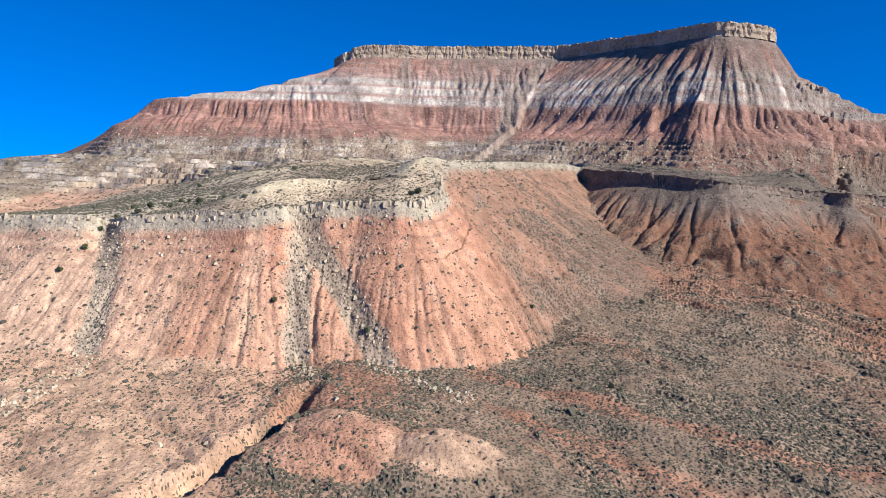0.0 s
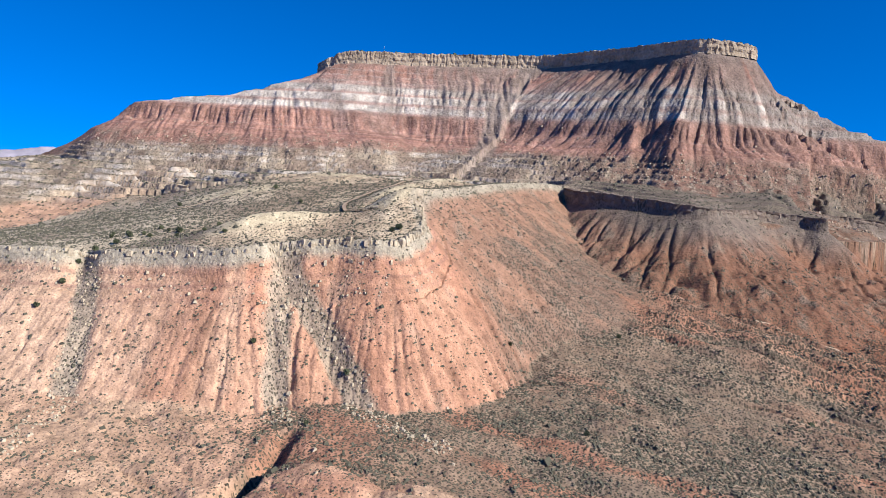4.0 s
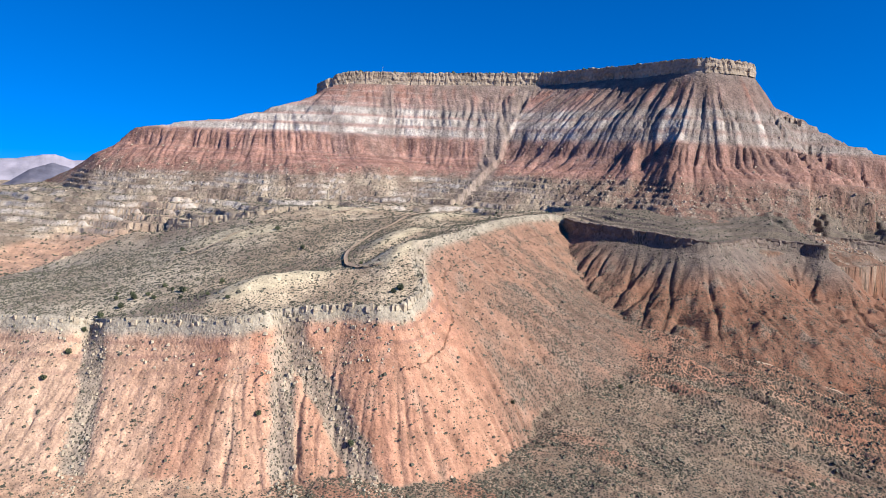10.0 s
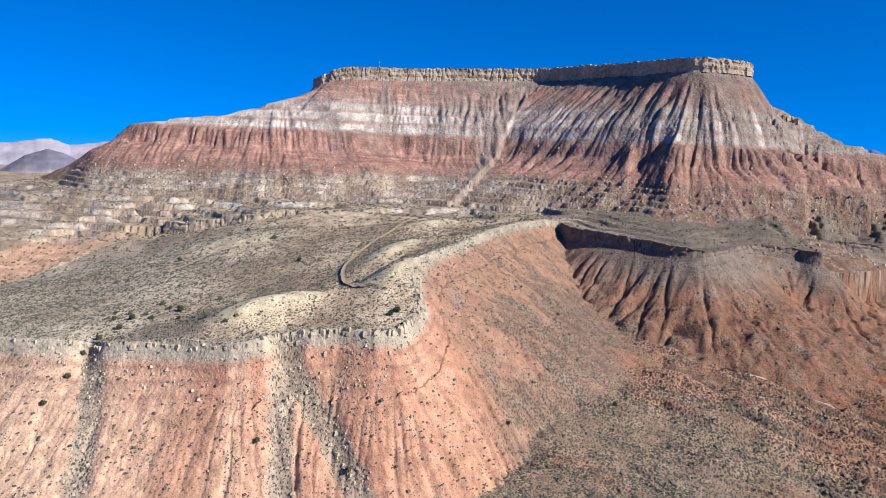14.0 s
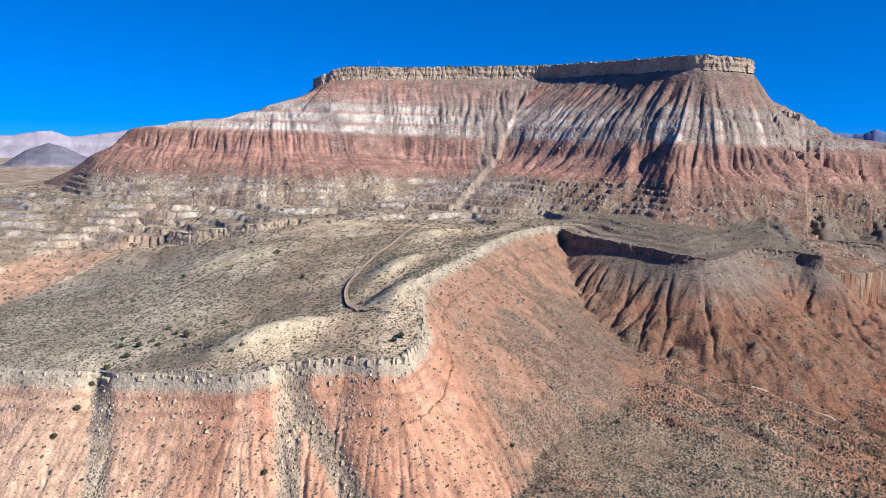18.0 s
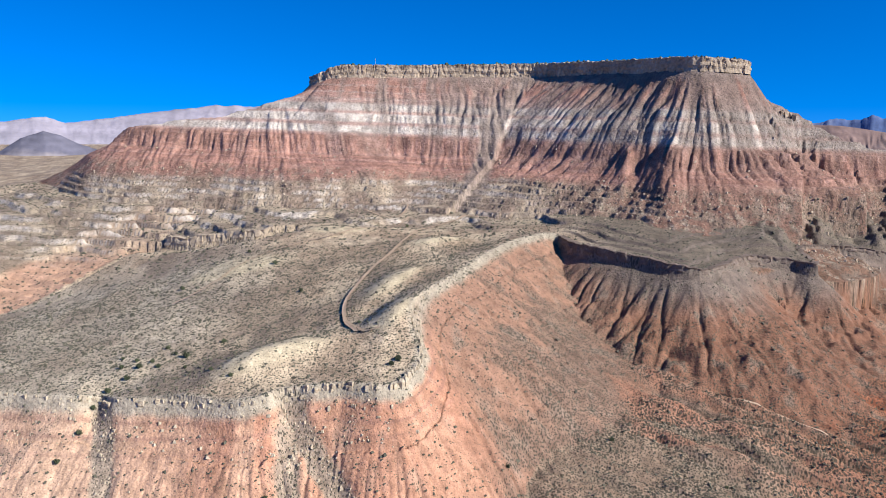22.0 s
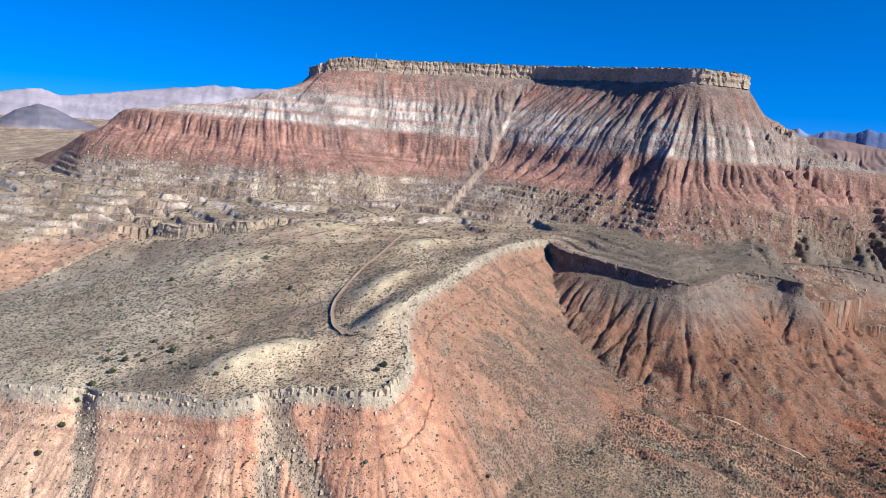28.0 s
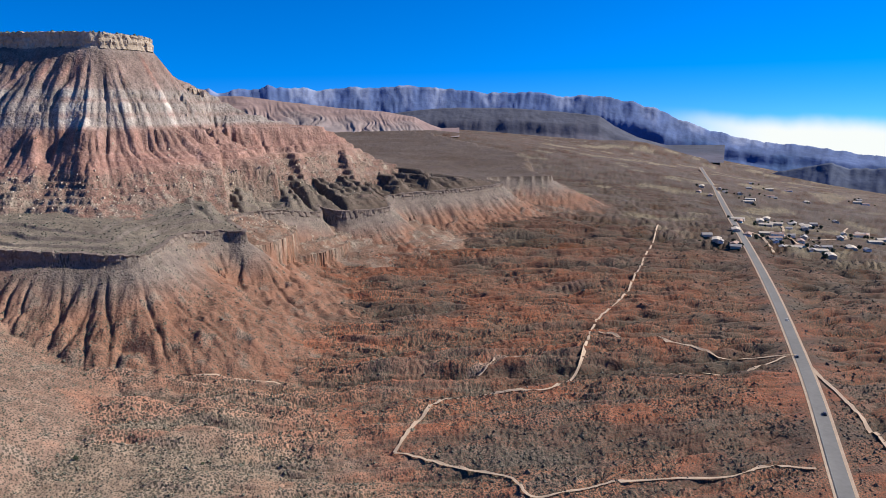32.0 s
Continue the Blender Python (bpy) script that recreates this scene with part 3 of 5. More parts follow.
    t = mixc(t, rgb(0.088, 0.062, 0.048) + 0.03 * n3[..., None], smooth(380, 520, x) * 0.9)
    c = np.where(i["top"][..., None], t, c)
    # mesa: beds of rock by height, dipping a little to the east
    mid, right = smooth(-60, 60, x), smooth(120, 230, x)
    h = z + 0.028 * x + 1.0 * fbm(x, y, 60, 3)
    stops = [8, 40, 60, 72, 80, 93, 96, 98, 104, 105.5, 107.5, 109.5, 117, 118.5, 120.5, 122, 128, 131, 145, 156, 170]
    cols = [DARKRED * 0.5 + BRUSH * 0.35, MESA_RED * 0.85, MESA_RED * 1.05, MESA_RED * 1.1, MESA_RED, MESA_RED * 0.95, MESA_PINK, WHITE, WHITE * 0.95, MESA_PINK, MESA_PINK, WHITE, WHITE * 0.97, MESA_PINK, MESA_PINK, WHITE * 0.85, WHITE * 0.8,
            MESA_PINK * 0.9, MESA_RED * 1.05, MESA_RED * 0.9, GREY]
    m = np.stack([np.interp(h, stops, [k[j] for k in cols]) for j in range(3)], -1).astype(np.float32)
    m = mixc(m, MAROON * 0.8, smooth(0.3, 0.8, np.sin(h * 1.9 + n1)) * smooth(60, 66, h) * (1 - smooth(92, 96, h)) * 0.55)
    m = mixc(m, MESA_PINK * 1.05, smooth(0.5, 0.9, np.sin(h * 1.1 + 2 + n1)) * smooth(58, 66, h) * (1 - smooth(92, 97, h)) * 0.35)
    m = mixc(m, WHITE * 0.8, smooth(0.75, 0.95, np.sin(h * 0.75 + 1.0)) * smooth(131, 135, h) * (1 - smooth(150, 156, h)) * 0.5 * (1 - 0.7 * mid))
    streak = smooth(0.0, 0.3, fbm(i["qm"], i["dq"] * 0.12, 24, 5, 0.6) + 0.22 * mid + 0.1 * right - 0.08)
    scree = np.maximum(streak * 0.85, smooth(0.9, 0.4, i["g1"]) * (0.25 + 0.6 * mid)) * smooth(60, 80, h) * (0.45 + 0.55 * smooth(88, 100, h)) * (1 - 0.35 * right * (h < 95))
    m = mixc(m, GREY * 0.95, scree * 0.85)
    # up to a fifth darker towards the east end
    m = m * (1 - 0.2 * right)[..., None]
    m = mixc(m, BRUSH * 0.8, i["foot"] * smooth(-0.1, 0.25, n2 + 0.5 * n1) * 0.55)
    m = mixc(m, PALE * 0.9, i["foot"] * smooth(0.25, 0.4, fbm(x + 40, y, 9, 3)) * 0.5)
    m = np.where(i["cap"][..., None], rgb(0.22, 0.17, 0.12), m)
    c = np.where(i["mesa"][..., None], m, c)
    # benches
    tread = mixc(rgb(0.25, 0.20, 0.155), rgb(0.36, 0.30, 0.22), smooth(-0.2, 0.3, n1 + 0.3 * n2)) * (1 - 0.4 * smooth(60, 180, x) - 0.1 * smooth(230, 300, x))[..., None]
    c = mixc(c, tread, i["bench"] * 0.8 * (1 - 0.5 * smooth(120, 220, x)))
    riser = smooth(0.72, 0.78, i["ledge"]) * (1 - smooth(0.93, 0.98, i["ledge"])) * i["bench"] * smooth(-0.15, 0.15, fbm(x * 0.6, y + 70, 30, 3))
    c = mixc(c, mixc(np.broadcast_to(WHITE * 0.9, c.shape), np.broadcast_to(rgb(0.20, 0.145, 0.12), c.shape), smooth(20, 160, x)), riser * 0.9)
    chute = smooth(15, 7, near_line(x, y, SCREE, 20)[0] + 4 * n2) * i["mesa"] * ~i["cap"]
    c = mixc(c, GREY * 0.9 + BRUSH * 0.1, chute * 0.85)
    grain = 1 + 0.28 * n2 + 0.2 * n1 + 0.25 * perlin(x / 2.3, y / 2.3)
    c = np.clip(c * grain[..., None], 0.01, 0.9)
    # how much low brush covers it
    cover = (0.62 + 0.38 * green) * (1 - 0.65 * i["bare"])
    cover = np.where(on_slope, 0.12 + 0.4 * bay * flecks + 0.15 * bay + 0.3 * smooth(0.15, 0.4, n2 + 0.4 * n1) + 0.35 * smooth(0.3, 0.8, i["chute"]), cover)
    cover = np.where(i["top"], 0.55 - 0.35 * smooth(0.35, 0.75, i["pale"]) - 0.5 * i["cut"], cover)
    cover = np.where(i["mesa"], 0.06 + 0.4 * i["foot"] + 0.3 * scree, cover)
    cover = cover * smooth(2, 8, i["dr"])
    return np.concatenate([c, cover[..., None]], -1).astype(np.float32)


# ---- materials ----
def rock_material(name, rough=0.95, speck=0.35, speck_size=0.9, bump=0.5, bump_size=1.2, tint=None, spots=0.0):
    """Soil or rock: the bed's colour with grain, pebbles and fine relief."""
    m = bpy.data.materials.new(name)
    m.use_nodes = True
    n, l = m.node_tree.nodes, m.node_tree.links
    b = n["Principled BSDF"]
    b.inputs["Roughness"].default_value = rough
    b.inputs["Specular IOR Level"].default_value = 0.15
    geo = n.new("ShaderNodeNewGeometry")
    if tint is None:
        src = n.new("ShaderNodeAttribute")
        src.attribute_name = "tint"
        base = src.outputs["Color"]
    else:
        src = n.new("ShaderNodeRGB")
        src.outputs[0].default_value = (*tint, 1)
        base = src.outputs[0]
    fine, coarse = n.new("ShaderNodeTexNoise"), n.new("ShaderNodeTexNoise")
    fine.inputs["Scale"].default_value, fine.inputs["Detail"].default_value = 1 / speck_size, 5
    coarse.inputs["Scale"].default_value, coarse.inputs["Detail"].default_value = 0.12 / speck_size, 4
    for t in (fine, coarse):
        l.new(geo.outputs["Position"], t.inputs["Vector"])
    add = n.new("ShaderNodeMath")
    add.operation = "ADD"
    l.new(fine.outputs[0], add.inputs[0]), l.new(coarse.outputs[0], add.inputs[1])
    ramp = n.new("ShaderNodeMapRange")
    ramp.inputs["From Min"].default_value, ramp.inputs["From Max"].default_value = 0.6, 1.4
    ramp.inputs["To Min"].default_value, ramp.inputs["To Max"].default_value = 1 - speck, 1 + speck
    l.new(add.outputs[0], ramp.inputs["Value"])
    mul = n.new("ShaderNodeVectorMath")
    mul.operation = "SCALE"
    l.new(base, mul.inputs[0]), l.new(ramp.outputs[0], mul.inputs["Scale"])
    colour = mul.outputs[0]
    if spots:
        # low brush and stones too small to model one by one
        dots = n.new("ShaderNodeTexVoronoi")
        dots.voronoi_dimensions = "2D"
        dots.inputs["Scale"].default_value = 0.5 / spots
        wob = n.new("ShaderNodeVectorMath")
        wob.operation = "MULTIPLY_ADD"
        wob.inputs[1].default_value = (0.5 * spots,) * 3
        l.new(fine.outputs["Color"], wob.inputs[0]), l.new(geo.outputs["Position"], wob.inputs[2])
        l.new(wob.outputs[0], dots.inputs["Vector"])
        lim = n.new("ShaderNodeMapRange")
        lim.inputs["From Min"].default_value, lim.inputs["From Max"].default_value = 0, 1
        lim.inputs["To Min"].default_value, lim.inputs["To Max"].default_value = 0.06, 0.44
        l.new(src.outputs["Alpha"], lim.inputs["Value"])
        over = n.new("ShaderNodeMath")
        over.operation = "SUBTRACT"
        l.new(lim.outputs[0], over.inputs[0]), l.new(dots.outputs["Distance"], over.inputs[1])
        edge = n.new("ShaderNodeMapRange")
        edge.inputs["From Min"].default_value, edge.inputs["From Max"].default_value = 0.0, 0.06
        edge.inputs["To Max"].default_value = 0.85
        l.new(over.outputs[0], edge.inputs["Value"])
        mix = n.new("ShaderNodeMix")
        mix.data_type = "RGBA"
        mix.inputs["B"].default_value = (0.062, 0.056, 0.042, 1)
        l.new(edge.outputs[0], mix.inputs["Factor"]), l.new(colour, mix.inputs["A"])
        colour = mix.outputs["Result"]
    l.new(colour, b.inputs["Base Color"])
    tex = n.new("ShaderNodeTexNoise")
    tex.inputs["Scale"].default_value, tex.inputs["Detail"].default_value = 1 / bump_size, 6
    l.new(geo.outputs["Position"], tex.inputs["Vector"])
    bp = n.new("ShaderNodeBump")
    bp.inputs["Strength"].default_value, bp.inputs["Distance"].default_value = bump, bump_size * 0.5
    l.new(tex.outputs[0], bp.inputs["Height"]), l.new(bp.outputs[0], b.inputs["Normal"])
    return m


def plain_material(name, color, rough=0.8, metal=0.0, vary=0.15, size=0.4):
    m = bpy.data.materials.new(name)
    m.use_nodes = True
    n, l = m.node_tree.nodes, m.node_tree.links
    b = n["Principled BSDF"]
    b.inputs["Roughness"].default_value, b.inputs["Metallic"].default_value = rough, metal
    geo, tex, info = n.new("ShaderNodeNewGeometry"), n.new("ShaderNodeTexNoise"), n.new("ShaderNodeObjectInfo")
    tex.inputs["Scale"].default_value, tex.inputs["Detail"].default_value = 1 / size, 4
    l.new(geo.outputs["Position"], tex.inputs["Vector"])
    isl = n.new("ShaderNodeMath")
    isl.operation = "ADD"
    l.new(geo.outputs["Random Per Island"], isl.inputs[0]), l.new(tex.outputs[0], isl.inputs[1])
    ramp = n.new("ShaderNodeMapRange")
    ramp.inputs["From Min"].default_value, ramp.inputs["From Max"].default_value = 0.3, 1.7
    ramp.inputs["To Min"].default_value, ramp.inputs["To Max"].default_value = 1 - vary, 1 + vary
    l.new(isl.outputs[0], ramp.inputs["Value"])
    col = n.new("ShaderNodeRGB")
    col.outputs[0].default_value = (*color, 1)
    mul = n.new("ShaderNodeVectorMath")
    mul.operation = "SCALE"
    l.new(col.outputs[0], mul.inputs[0]), l.new(ramp.outputs[0], mul.inputs["Scale"])
    l.new(mul.outputs[0], b.inputs["Base Color"])
    return m


MAT_GROUND = rock_material("desert_soil", speck=0.42, speck_size=0.7, bump=0.9, bump_size=1.6, spots=0.62)
MAT_MESA = rock_material("mesa_rock", speck=0.55, speck_size=1.4, bump=1.0, bump_size=3.0, spots=1.0)
MAT_CAP = rock_material("cap_rock", speck=0.5, speck_size=2.5, bump=0.8, bump_size=2.5, tint=(0.32, 0.26, 0.20))
MAT_LEDGE = rock_material("ledge_rock", speck=0.4, speck_size=0.7, bump=0.6, bump_size=0.8, tint=(0.42, 0.36, 0.27))
MAT_FAR = rock_material("far_rock", speck=0.18, speck_size=40, bump=0.2, bump_size=50)
MAT_BUSH = plain_material("sagebrush_leaves", (0.07, 0.068, 0.048), 0.9, 0, 0.5, 3.0)
MAT_JUNIPER = plain_material("juniper_leaves", (0.05, 0.062, 0.03), 0.9, 0, 0.4, 1.0)
MAT_BARK = plain_material("juniper_bark", (0.16, 0.12, 0.09), 0.95)
MAT_ROAD = rock_material("worn_asphalt", speck=0.15, speck_size=3, bump=0.1, bump_size=0.3, tint=(0.17, 0.165, 0.155))
MAT_DIRT = rock_material("packed_dirt", speck=0.2, speck_size=1.2, bump=0.3, bump_size=0.6, tint=(0.40, 0.30, 0.215))
MAT_PAINT = plain_material("road_paint", (0.6, 0.5, 0.2), 0.7)


# ---- mesh helpers ----
def mesh_from(name, verts, faces, material, tint=None, flat=False):
    """A mesh from arrays: verts (n, 3), faces (m, 3 or 4)."""
    verts, faces = np.asarray(verts, np.float32), np.asarray(faces, np.int32)
    me = bpy.data.meshes.new(name)
    k = faces.shape[1]
    me.vertices.add(len(verts)), me.loops.add(faces.size), me.polygons.add(len(faces))
    me.vertices.foreach_set("co", verts.ravel())
    me.loops.foreach_set("vertex_index", faces.ravel())
    me.polygons.foreach_set("loop_start", np.arange(0, faces.size, k, dtype=np.int32))
    me.polygons.foreach_set("use_smooth", np.full(len(faces), not flat))
    me.update(calc_edges=True)
    if tint is not None:
        a = me.color_attributes.new("tint", "FLOAT_COLOR", "POINT")
        a.data.foreach_set("color", (tint if tint.shape[1] == 4 else np.c_[tint, np.zeros(len(tint))]).astype(np.float32).ravel())
    me.materials.append(material)
    return me


def mesh_part(name, me, parent, label=""):
    ob = new(name, me)
    ob.parent = parent
    return tagged(ob, label)


def part(name, bm, material, parent, label=""):
    me = bpy.data.meshes.new(name)
    bm.to_mesh(me), bm.free()
    me.materials.append(material)
    return mesh_part(name, me, parent, label)


def thing(name, label, category, group="", kind="", at=(0, 0, 0)):
    ob = new(name)
    ob.location, ob.empty_display_size = at, 1
    return tagged(ob, label, category, group, kind)


# ---- the ground sheet: one net over the whole place, cut where terrace and mesa begin ----
def build_land():
    azs = np.radians(np.concatenate([np.arange(-180, -34, 2.0), np.arange(-34, 80, 0.095), np.arange(80, 180, 2.0)]))
    rad = np.concatenate([[0.01, 25, 50, 75, 95], np.arange(110, 165, 3.0), np.arange(165, 240, 1.0), np.arange(240, 330, 0.75), np.arange(330, 620, 1.6), np.arange(620, 960, 2.3),
                          np.arange(960, 1500, 9.0), np.geomspace(1500, 4900, 55)])
    A, R = np.meshgrid(azs, rad)
    X, Y = R * np.sin(A), R * np.cos(A)
    Z, info = terrain(X, Y)
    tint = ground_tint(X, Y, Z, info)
    nr, na = X.shape
    idx = np.arange(nr * na).reshape(nr, na)
    nxt = np.roll(idx, -1, 1)
    quads = np.stack([idx[:-1], nxt[:-1], nxt[1:], idx[1:]], -1).reshape(-1, 4)
    kind = np.where(info["mesa"], np.where(info["cap"], 4, 3), np.where(info["top"], 2, np.where(info["toe"] > 0, 1, 0))).ravel()
    fk = kind[quads[:, 0]]
    verts = np.stack([X, Y, Z], -1).reshape(-1, 3)
    tint = tint.reshape(-1, 4)

    def cut(k, name, material):
        f = quads[fk == k]
        used, inv = np.unique(f, return_inverse=True)
        return mesh_from(name, verts[used], inv.reshape(f.shape), material, tint[used])
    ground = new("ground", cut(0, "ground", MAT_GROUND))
    tagged(ground, "red desert valley floor with brush and dry washes", "ground", kind="structure")
    terrace = thing("rock_terrace", "eroded red terrace with a pale ledge and brushy top", "rock terrace", kind="structure")
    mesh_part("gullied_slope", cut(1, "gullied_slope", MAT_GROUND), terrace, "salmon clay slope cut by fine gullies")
    mesh_part("terrace_top", cut(2, "terrace_top", MAT_GROUND), terrace, "grey-green brushy flat with pale mounds")
    mesa = thing("mesa", "flat-topped red and white banded desert mesa", "mesa", kind="structure")
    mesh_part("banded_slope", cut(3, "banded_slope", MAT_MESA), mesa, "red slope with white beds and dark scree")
    mesh_part("mesa_top", cut(4, "mesa_top", MAT_MESA), mesa, "brown flat top")
    return ground, terrace, mesa


ground, terrace, mesa = build_land()


# ---- cap cliff of the mesa: fractured blocks side by side ----
def cliff_mesh(name, line, low, high, material, pitch=0.9, bulge=2.2, rows=9, seed=0):
    """A broken cliff along a line: vertical joints, beds that stand proud, a ragged top edge. low, high: heights along it."""
    seg = np.hypot(*np.diff(line[:, :2], axis=0).T)
    run = np.concatenate([[0], np.cumsum(seg)])
    u = np.arange(0, run[-1], pitch)
    px, py = np.interp(u, run, line[:, 0]), np.interp(u, run, line[:, 1])
    tx, ty = np.gradient(px), np.gradient(py)
    ln = np.hypot(tx, ty) + 1e-9
    nx, ny = ty / ln, -tx / ln
    v = np.linspace(0, 1, rows)
    U, V = np.meshgrid(u, v)
    warp = U + 5 * perlin(U / 17 + seed, V * 0) + 1.5 * perlin(U / 5 + seed, V * 3)
    cell = np.floor(warp / 5.5)
    bedno = np.floor(V * 5 + 0.7 * perlin(U / 23 + seed, V * 0 + 0.7))
    block = perlin(cell * 0.73 + 0.5 + seed, bedno * 0.61 + 0.3) + 0.6 * perlin(np.floor(warp / 17) * 0.77 + 0.4, V * 0 + 0.6)
    joint = np.abs(perlin(U / 8 + seed, V * 0.9 + 0.3))
    off = bulge * (0.4 + 1.5 * block) * (1 - 0.25 * V) + 1.0 * np.minimum(joint * 5, 1) + 0.25 * bulge * np.sin(V * 17 + 3 * perlin(U / 40, V * 0))
    off[0], off[-1] = off[1] + 0.8, -3.0
    lo, hi = np.interp(u, run, low), np.interp(u, run, high)
    ragged = (0.09 * (hi - lo)) * (1.6 * perlin(U / 5 + 9, V * 0 + seed) + 1.2 * perlin(cell * 0.9 + 0.4, V * 0 + 3.3))
    Zc = lo + (hi - lo) * np.minimum(V * rows / (rows - 1), 1) + ragged * V
    verts = np.stack([px + nx * off, py + ny * off, Zc], -1).reshape(-1, 3)
    idx = np.arange(U.size).reshape(U.shape)
    quads = np.stack([idx[:-1, :-1], idx[:-1, 1:], idx[1:, 1:], idx[1:, :-1]], -1).reshape(-1, 4)
    return mesh_from(name, verts, quads, material, flat=True)


mesh_part("cap_cliff", cliff_mesh("cap_cliff", CAP[:, :3], 160.5 + (CAP[:, 2] - 175) * 0.6, CAP[:, 2] + 0.3, MAT_CAP, 0.8, 1.4, 11), mesa, "blocky tan sandstone cap cliff")


# ---- far ranges ----
def far_range(name, label, skyline, dist, depth, foot, tint_low, tint_high, rough=0.02, gully=14.0, step=0.12, seed=0.0, kind_of="mountain range", cliff=0.0, snow=0.0, ribs=0.03):
    """A range of hills: rows of (azimuth, elevation) give its skyline as seen from the hover, dist how far off it lies."""
    az0, el0 = np.array(skyline, float).T
    a = np.arange(az0[0], az0[-1] + step / 2, step)
    crest = 109 + dist * np.tan(np.radians(np.interp(a, az0, el0)))
    v = np.concatenate([np.linspace(0, 1, 34), [1.15, 1.4]])
    Aa, V = np.meshgrid(a, v)
    q = np.radians(Aa) * dist
    ragged = (fbm(q + seed * 100, V * 0, gully * 9, 5, 0.6)) * dist * rough
    C = crest
    warp = q + 220 * fbm(q, V * 300, 500, 4)
    rib = gullies(warp + seed * 100, V * 300, gully * 16, 700, 0.8) * 0.6 + gullies(warp, V * 300, gully * 3, 240, 0.8) * 0.4
    prof = np.where(V <= 1, V**1.1, 1 - (V - 1) * 0.7)
    prof = prof + cliff * (smooth(0.62, 0.72, V + 0.12 * fbm(q + 4, V * 0, 420, 4)) - V) * (V < 1)
    H = np.maximum(C - foot, 5)
    Zr = foot + H * prof - (1 - rib) * H * ribs * np.sin(np.pi * np.clip(V, 0, 1))**0.8
    Zr = Zr + fbm(q, V * 350, 90, 4, 0.65) * H * 0.03 * (V < 0.97)
    Zr = Zr + ragged * smooth(0.75, 1.0, V)
    Rr = dist - depth * (1 - V) - depth * 0.03 * fbm(q + 300, V * 0, gully * 22, 3) * (1 - np.clip(V, 0, 1))
    verts = np.stack([Rr * np.sin(np.radians(Aa)), Rr * np.cos(np.radians(Aa)), Zr], -1).reshape(-1, 3)
    n = fbm(q, V * 400, 180, 5, 0.6)
    # tints are rock colours with any distance haze already mixed in
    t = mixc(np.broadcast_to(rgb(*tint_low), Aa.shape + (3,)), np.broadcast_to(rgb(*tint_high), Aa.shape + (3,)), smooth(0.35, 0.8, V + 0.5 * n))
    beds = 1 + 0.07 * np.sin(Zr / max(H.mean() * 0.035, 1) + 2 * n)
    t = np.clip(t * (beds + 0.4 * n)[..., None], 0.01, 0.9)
    if snow:
        t = mixc(t, rgb(0.75, 0.78, 0.85), smooth(0.80, 0.95, V + 0.35 * n) * smooth(0.0, 0.3, fbm(q + 50, V * 60, 240, 3) + 0.1) * snow)
    idx = np.arange(Aa.size).reshape(Aa.shape)
    quads = np.stack([idx[:-1, :-1], idx[:-1, 1:], idx[1:, 1:], idx[1:, :-1]], -1).reshape(-1, 4)
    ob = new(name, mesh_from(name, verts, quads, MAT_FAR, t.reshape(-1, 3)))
    return tagged(ob, label, kind_of, kind="structure")


# the blue of the air in between is put into this range's tints
far_range("mountain_range", "cliffed mountains with snowy tops, blue haze in their colour", [
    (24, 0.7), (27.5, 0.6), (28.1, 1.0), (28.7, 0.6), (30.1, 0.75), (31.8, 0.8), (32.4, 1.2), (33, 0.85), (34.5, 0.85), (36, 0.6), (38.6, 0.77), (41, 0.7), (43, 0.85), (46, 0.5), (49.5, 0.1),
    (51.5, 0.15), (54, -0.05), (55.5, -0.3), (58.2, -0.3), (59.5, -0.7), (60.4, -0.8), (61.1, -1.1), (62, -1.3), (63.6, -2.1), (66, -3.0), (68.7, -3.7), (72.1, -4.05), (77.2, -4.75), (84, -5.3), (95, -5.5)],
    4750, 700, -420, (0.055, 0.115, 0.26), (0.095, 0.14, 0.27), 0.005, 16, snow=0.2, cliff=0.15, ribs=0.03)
# shade and distance blue are put into the plateau's dark tints
far_range("dark_plateau", "dark flat-topped plateau with shade in its colour", [(36, -1.9), (41, -1.3), (45.6, -0.95), (50.8, -1.05), (55, -1.45), (57.8, -1.8), (59, -2.6), (60.8, -3.5), (63, -4.4), (67, -5.3)],
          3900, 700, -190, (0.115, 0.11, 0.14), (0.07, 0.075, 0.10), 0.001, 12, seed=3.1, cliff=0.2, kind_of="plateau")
far_range("grey_plateau", "grey gullied plateau wall beyond the mesa", [(24, 0.4), (28, 0.35), (30.5, 0.3), (34, -0.25), (37.6, -0.75), (41, -1.1), (43.5, -1.6), (45.5, -2.6), (47, -3.3)],
          2500, 380, -10, (0.24, 0.20, 0.19), (0.22, 0.155, 0.14), 0.0008, 7, step=0.06, seed=5.3, ribs=0.16, kind_of="plateau")
far_range("dark_hills", "low dark hills across the valley, blue haze in their colour", [(66.5, -6.9), (69, -6.3), (72.2, -5.6), (74, -5.25), (75.2, -5.6), (77.3, -5.5), (80, -5.2), (84, -5.6), (92, -6)],
          # bluish distance haze is part of the hills' tints
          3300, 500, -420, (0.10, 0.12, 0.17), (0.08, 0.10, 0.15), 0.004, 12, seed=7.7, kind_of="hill")
